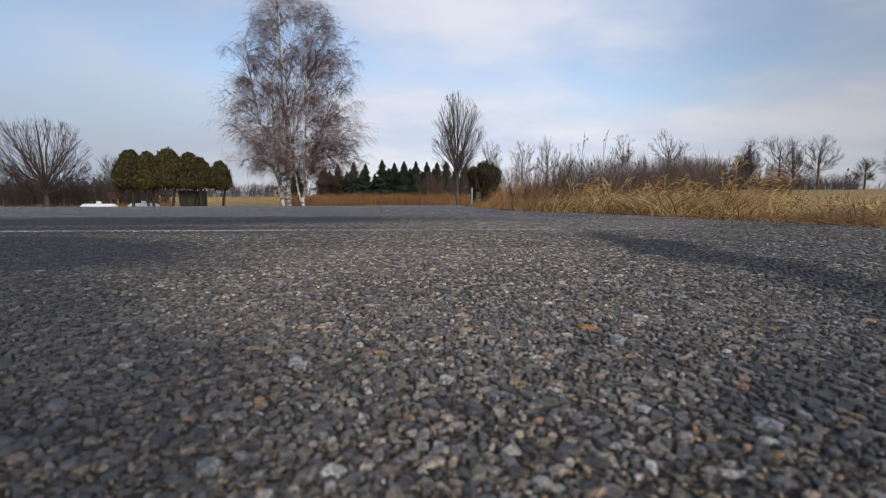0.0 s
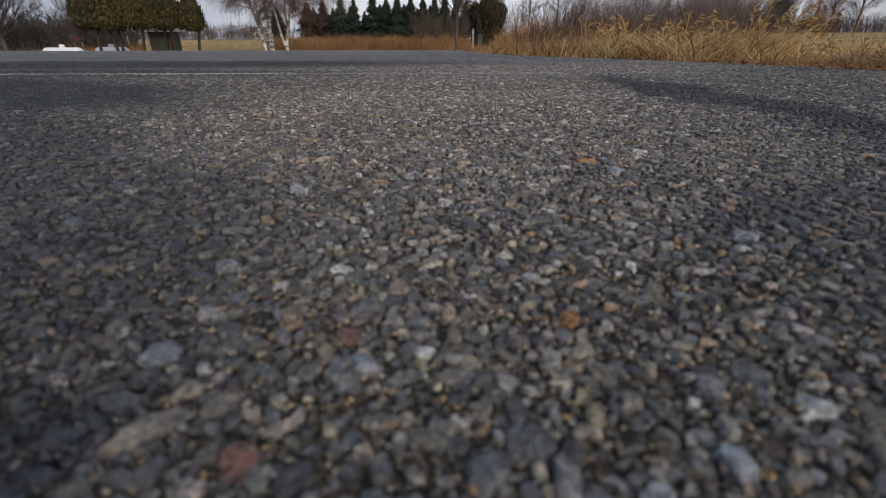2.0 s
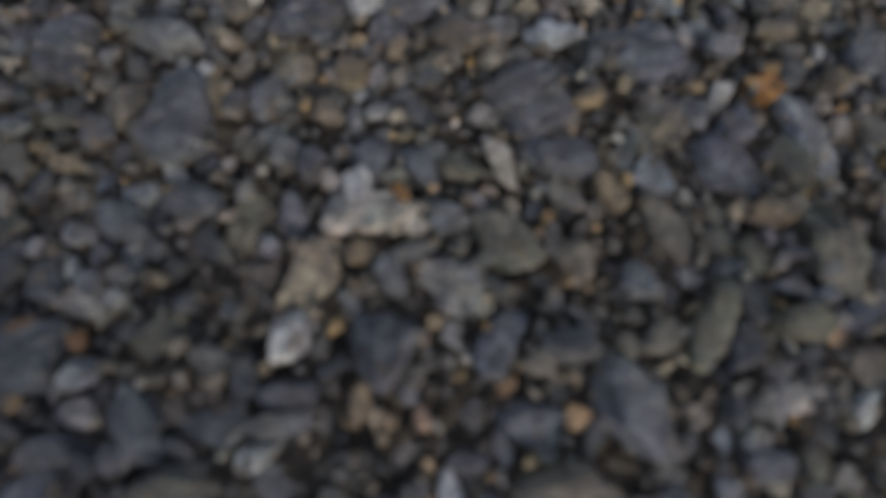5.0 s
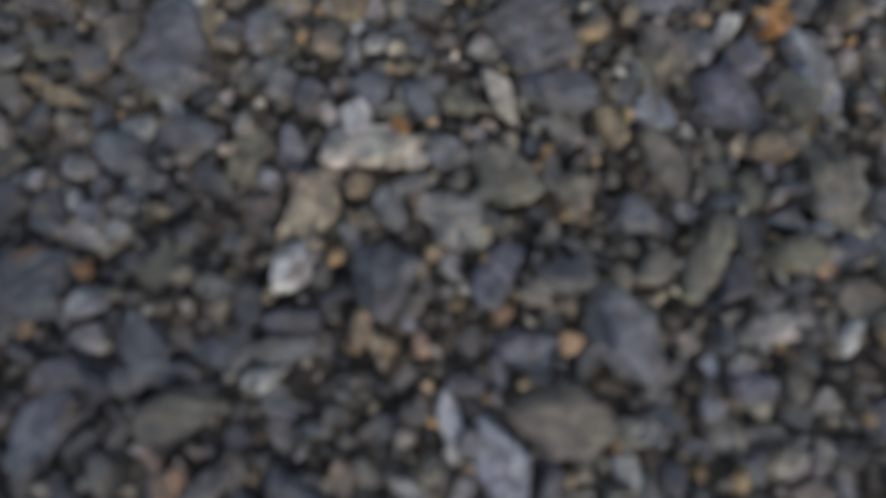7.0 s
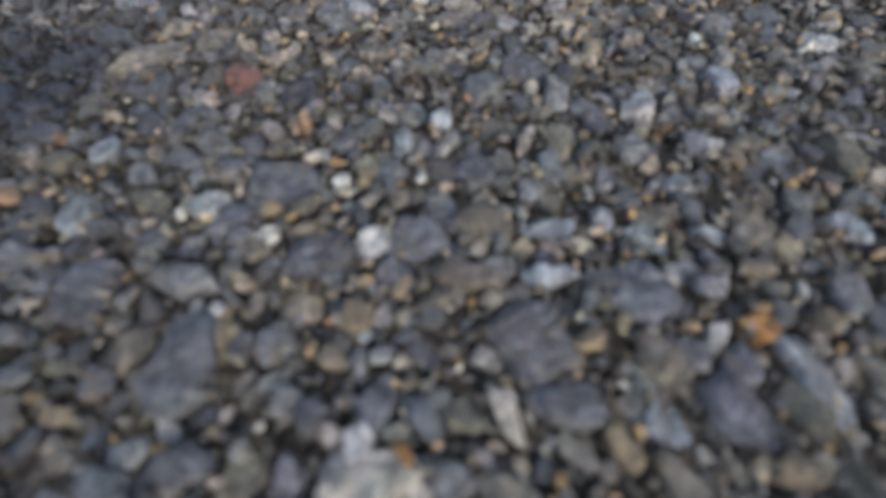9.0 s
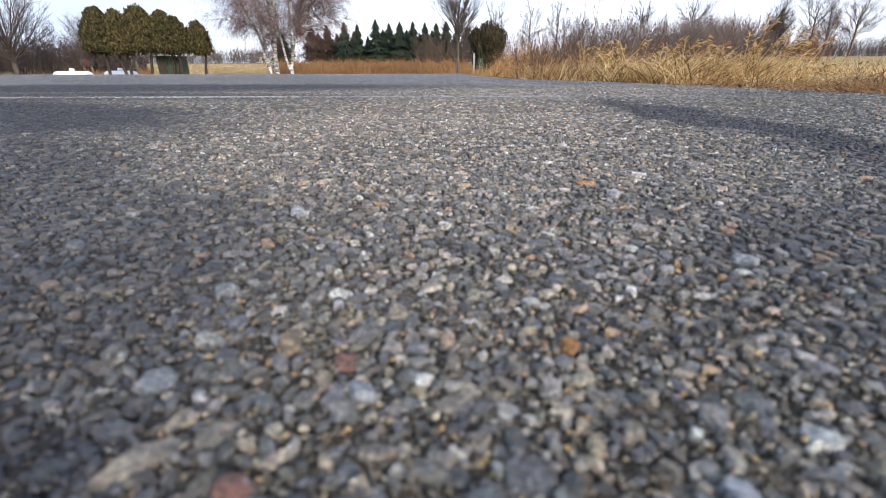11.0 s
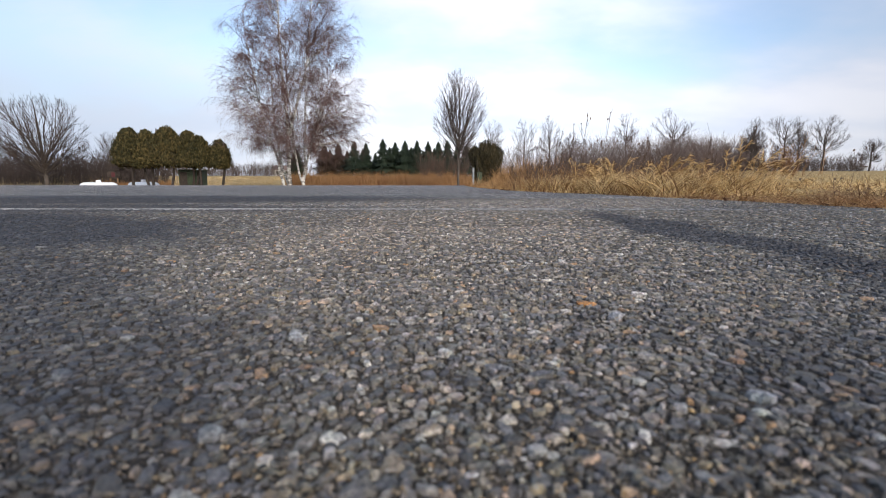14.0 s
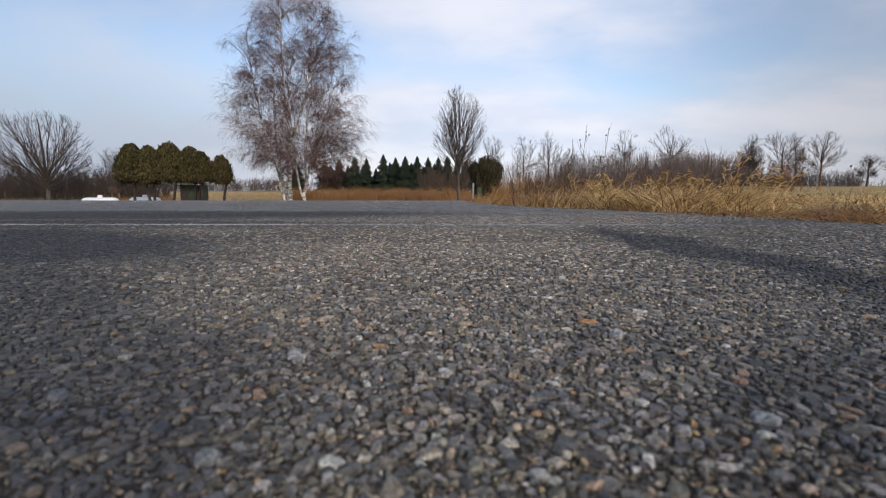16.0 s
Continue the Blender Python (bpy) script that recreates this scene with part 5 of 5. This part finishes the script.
lay_stones("light", [(49.5, -8.0, 14.2, 5.0, -72), (-39.3, -38.6, 4.2, 3.0, 21), (58.4, 52.9, 7.2, 8.3, 0), (-60.8, 33.3, 6.2, 7.1, 0), (-59.4, 19.2, 7.3, 8.4, 0), (-38.4, 20.8, 6.7, 4.4, 27), (16.5, 7.0, 7.4, 3.0, 5), (26.5, 17.9, 4.5, 5.2, 0), (41.1, 25.8, 5.8, 5.2, 0), (-75.4, 86.7, 8.9, 10.2, 0), (-20.0, 82.3, 7.2, 8.3, 0), (-79.5, 136.7, 8.2, 8.2, 0), (-82.7, 232.0, 9.7, 9.7, 0), (-170.8, 182.7, 10.5, 10.5, 0)])
lay_stones("light", [(112.2, 269.3, 9.6, 9.6, 0), (129.5, 162.5, 9.5, 9.5, 0), (-74.9, 87.1, 8.6, 8.6, 0)])
lay_stones("olive", [(45.8, -12.1, 8.0, 4.9, -71), (31.9, -33.2, 11.0, 4.1, 68), (8.6, -22.3, 10.5, 6.5, -52), (-27.7, -50.5, 9.7, 5.9, 20), (-22.8, -20.4, 7.7, 5.2, 67), (42.6, -32.5, 7.3, 4.7, 0), (48.4, -23.5, 8.3, 9.6, 0), (72.7, 31.5, 10.3, 7.0, -88), (-12.9, 30.4, 6.1, 5.3, 0)])
lay_stones("brown", [(29.9, -5.3, 8.9, 7.1, -78), (14.4, -50.8, 12.0, 7.2, 0), (28.1, -20.7, 10.3, 4.5, -61), (16.7, -25.2, 5.5, 5.0, 0), (3.5, 7.0, 9.7, 4.3, -16), (7.4, 16.9, 9.9, 8.4, 0)])
lay_stones("grey", [(15.4, -35.3, 7.1, 3.9, -5), (21.9, -41.5, 11.2, 6.5, -69), (-32.6, -43.7, 9.8, 5.1, -52), (-5.1, -27.4, 5.6, 3.4, -69), (-40.6, -46.7, 6.5, 3.7, 10), (-16.3, -43.6, 6.8, 3.0, 10), (7.9, 51.2, 8.3, 9.1, 0), (-45.4, 13.6, 6.1, 7.0, 0), (-80.4, 60.3, 6.3, 7.3, 0)])
lay_stones("white", [(-16.3, -34.3, 6.4, 4.0, 75), (2.1, -50.9, 6.1, 2.7, -79), (38.8, 45.0, 6.8, 7.8, 0), (-10.1, 13.0, 5.2, 5.8, 0), (-70.3, 105.4, 9.7, 5.0, -18), (-36.9, 135.7, 10.2, 10.2, 0), (1.3, 207.9, 7.4, 7.4, 0), (-175.3, 229.7, 6.4, 6.4, 0), (150.2, 321.1, 12.2, 12.2, -1), (-71.5, 106.0, 6.7, 6.0, 0)])
lay_stones("rust", [(44.6, -0.8, 4.6, 4.5, 1), (37.7, 104.2, 4.9, 5.6, 0), (102.0, 298.0, 15.0, 5.0, -8), (37.9, 102.1, 5.7, 5.7, 0)])
lay_stones("tan", [(-8.6, -24.3, 4.1, 3.2, 0), (21.9, -16.2, 5.8, 3.4, -66), (41.6, -19.1, 5.6, 3.4, 0), (-29.7, -1.1, 8.1, 2.6, -74), (-11.5, 0.9, 4.6, 5.4, 1), (-27.8, 21.4, 4.7, 4.7, 0), (-45.7, 105.3, 5.7, 6.6, 0), (-45.4, 102.5, 6.5, 6.5, 0)])
lay_stones("red", [(-39.7, 54.2, 11.9, 9.4, -15), (-26.9, 96.0, 7.8, 7.8, 0)])

lay_stones("white", [(-9.4, -15.6, 5.0, 3.4, 84), (-12.0, -18.6, 4.6, 3.0, 25)])
lay_stones("pale", [(-3.2, -20.2, 5.4, 2.6, -38), (-11.5, -21.0, 4.2, 2.6, -10)])
lay_stones("rust", [(-4.0, -17.2, 3.0, 1.6, -50), (-47.0, -33.5, 4.0, 3.2, 10)])
lay_stones("olive", [(-5.8, -19.8, 2.8, 2.6, 0)])


lay_stones("slate", [(-36.5, 28.6, 5.7, 4.9, 0), (-7.1, 8.3, 5.8, 4.9, 0), (59.7, 4.4, 5.7, 7.5, 0), (6.0, 28.0, 8.1, 6.9, 0), (19.5, 29.3, 4.8, 9.7, 0), (-15.9, -12.4, 4.3, 4.5, 0), (-43.6, -8.7, 4.4, 4.0, 0), (47.0, 34.9, 6.0, 6.0, 0), (-17.7, 36.3, 6.0, 5.9, 0), (49.0, -31.8, 3.3, 3.2, 0), (-40.8, -28.0, 3.6, 3.3, 0), (35.8, -47.6, 5.4, 3.6, 0)])
lay_stones("grey", [(-51.6, 27.9, 6.2, 5.0, 0), (59.6, 21.1, 4.9, 3.3, -39), (15.3, 24.8, 5.6, 5.1, 0), (-37.5, 6.3, 9.5, 4.9, 0), (38.8, 5.4, 4.9, 4.0, 0), (34.8, 33.5, 5.9, 5.2, 0), (-12.9, -52.2, 2.9, 1.7, 0)])
lay_stones("light", [(17.5, 15.3, 7.5, 3.6, 0), (66.4, 15.9, 7.4, 5.2, -56), (-6.6, 34.8, 4.0, 5.7, 0), (0.3, 40.8, 4.1, 4.9, 0), (-54.2, -7.9, 3.0, 2.8, 0), (43.2, 14.7, 5.6, 2.9, -28), (-2.7, -40.6, 2.5, 1.9, -28), (30.4, -49.5, 2.7, 2.2, 0)])
lay_stones("tan", [(53.8, -0.2, 3.5, 3.9, 0), (-47.6, -12.5, 4.6, 2.5, 0), (20.4, -2.9, 3.2, 4.7, -70), (-31.6, -28.0, 2.0, 1.5, 0), (-7.7, -41.5, 1.9, 4.3, 0)])
lay_stones("olive", [(-49.7, -6.3, 4.1, 2.8, 0), (-67.4, 30.6, 4.8, 4.7, 0), (38.6, -24.4, 4.0, 5.7, 0)])
lay_stones("pale", [(-46.9, 48.0, 4.3, 5.5, 0)])
lay_stones("brown", [(-13.9, -5.4, 3.8, 2.7, 0), (48.0, 8.4, 5.8, 3.1, 21), (-7.0, 22.9, 4.6, 4.0, 0), (-28.9, 12.5, 5.2, 4.4, 0), (-8.5, -48.4, 4.8, 1.8, 0)])
lay_stones("rust", [(-40.0, -34.9, 2.2, 1.8, 0)])

TONES = ("slate",) * 6 + ("grey",) * 3 + ("olive",) * 4 + ("brown",) * 5 + ("light",) + ("stone",) * 3


def fill_stones():
    """Crowds the rest of the nearest ground with stones: the first as parts, the others as one mesh."""
    rng = np.random.default_rng(77)
    spots = []

    def reach(y):
        return 0.125 + 1.06 * max(0.0, y) + 0.25 * max(0.0, -y)

    for lo, hi, y0, y1, per_area, slack in ((0.0080, 0.0115, 0.05, 1.40, 1300, 0.76), (0.0045, 0.0075, 1.40, 2.3, 2600, 0.9), (0.0055, 0.0080, 0.07, 1.40, 9000, 0.74), (0.0055, 0.0090, -0.13, 0.07, 9000, 0.80), (0.0036, 0.0055, 0.06, 0.80, 40000, 0.72), (0.0036, 0.0055, -0.13, 0.06, 40000, 0.74),
                                            (0.0022, 0.0038, 0.05, 0.38, 90000, 0.70), (0.0022, 0.0038, -0.13, 0.05, 120000, 0.70), (0.0010, 0.0022, -0.12, 0.14, 420000, 0.72)):
        area = sum(2 * reach(y) * 0.01 for y in np.arange(y0, y1, 0.01))
        tries = int(area * per_area * 1.6)
        weight = np.array([reach(y) for y in np.arange(y0, y1, 0.005)])
        rows = rng.choice(len(weight), tries, p=weight / weight.sum())
        yy = y0 + (rows + rng.random(tries)) * 0.005
        xx = rng.uniform(-1, 1, tries)
        dd = rng.uniform(lo, hi, tries)
        for x, y, d in zip(xx, yy, dd):
            x *= reach(y)
            if x > lot_edge(y) - 0.03:
                continue
            if bed.free(x, y, d / 2, slack):
                bed.put(x, y, d / 2)
                spots.append((x, y, d))
    S = np.array(spots)
    close = np.where((S[:, 1] < 0.05) & (S[:, 1] > -0.085) & (np.abs(S[:, 0]) < 0.085))[0]
    close = close[np.argsort(-S[close, 2])][: 300 - len(laid)]
    for k in close:
        x, y, d = S[k]
        lay_stone(x, y, d * rng.uniform(1.0, 1.45), d * rng.uniform(0.75, 1.05), rng.uniform(0, 6.28), TONES[rng.integers(0, len(TONES))], rng, SHARP)
    rest = np.delete(S, close, axis=0)
    large = rest[:, 2] > 0.0026
    near = rest[:, 1] < 0.16
    line = np.abs(rest[:, 1] - 1.34 + 0.012 * np.abs(rest[:, 0])) < 0.034
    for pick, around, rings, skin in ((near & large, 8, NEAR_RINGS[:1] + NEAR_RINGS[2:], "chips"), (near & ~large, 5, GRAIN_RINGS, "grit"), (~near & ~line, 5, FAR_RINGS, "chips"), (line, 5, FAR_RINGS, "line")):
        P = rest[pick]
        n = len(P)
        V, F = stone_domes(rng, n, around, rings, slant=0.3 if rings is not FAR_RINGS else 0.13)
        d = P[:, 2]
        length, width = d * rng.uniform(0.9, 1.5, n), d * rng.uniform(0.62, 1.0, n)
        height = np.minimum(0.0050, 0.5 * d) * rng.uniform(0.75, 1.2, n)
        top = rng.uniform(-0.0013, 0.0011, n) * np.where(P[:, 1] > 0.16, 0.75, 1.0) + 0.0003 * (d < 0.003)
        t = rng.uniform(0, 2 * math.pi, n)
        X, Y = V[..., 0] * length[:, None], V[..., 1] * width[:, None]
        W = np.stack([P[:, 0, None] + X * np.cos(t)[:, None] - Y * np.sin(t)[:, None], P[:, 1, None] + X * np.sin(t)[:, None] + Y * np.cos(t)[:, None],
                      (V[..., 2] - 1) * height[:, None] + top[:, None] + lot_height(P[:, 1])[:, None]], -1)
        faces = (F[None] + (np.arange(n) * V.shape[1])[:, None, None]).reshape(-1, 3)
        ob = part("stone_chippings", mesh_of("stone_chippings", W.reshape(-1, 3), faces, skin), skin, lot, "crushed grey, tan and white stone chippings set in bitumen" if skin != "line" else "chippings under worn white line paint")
        tagged(ob, kind="stuff")


fill_stones()


def near_bitumen():
    """The dark binder between the nearest stones."""
    rng = np.random.default_rng(91)
    ys = np.concatenate([np.arange(-0.14, 0.16, 0.0016), np.geomspace(0.162, 1.29, 70)])
    rows, cols = len(ys), 230
    u = np.linspace(-1, 1, cols)
    half = 0.115 + 1.06 * np.maximum(0.0, ys) + 0.25 * np.maximum(0.0, -ys)
    X = np.minimum(u[None] * half[:, None], (lot_edge(ys) - 0.03)[:, None] + 0.001 * u[None])
    Y = np.broadcast_to(ys[:, None], X.shape)
    near = 1 - smoothstep(0.12, 0.3, Y)
    lumps = 0.0004 * (np.sin(X * 510 + 2.1 * np.sin(Y * 330)) * np.sin(Y * 470 + 1.7 * np.sin(X * 290)) + rng.normal(0, 0.8, X.shape))
    Z = lot_height(Y) - 0.0015 + near * (0.0004 + lumps)
    k = (np.arange(cols - 1)[None] + np.arange(rows - 1)[:, None] * cols).ravel()
    verts, faces = np.stack([X.ravel(), Y.ravel(), Z.ravel()], 1), np.stack([k, k + 1, k + 1 + cols, k + cols], 1)
    me = mesh_of("bitumen", verts, faces, "bitumen")
    tagged(part("bitumen", me, "bitumen", lot, "dark bitumen between the stones"), kind="stuff")


near_bitumen()
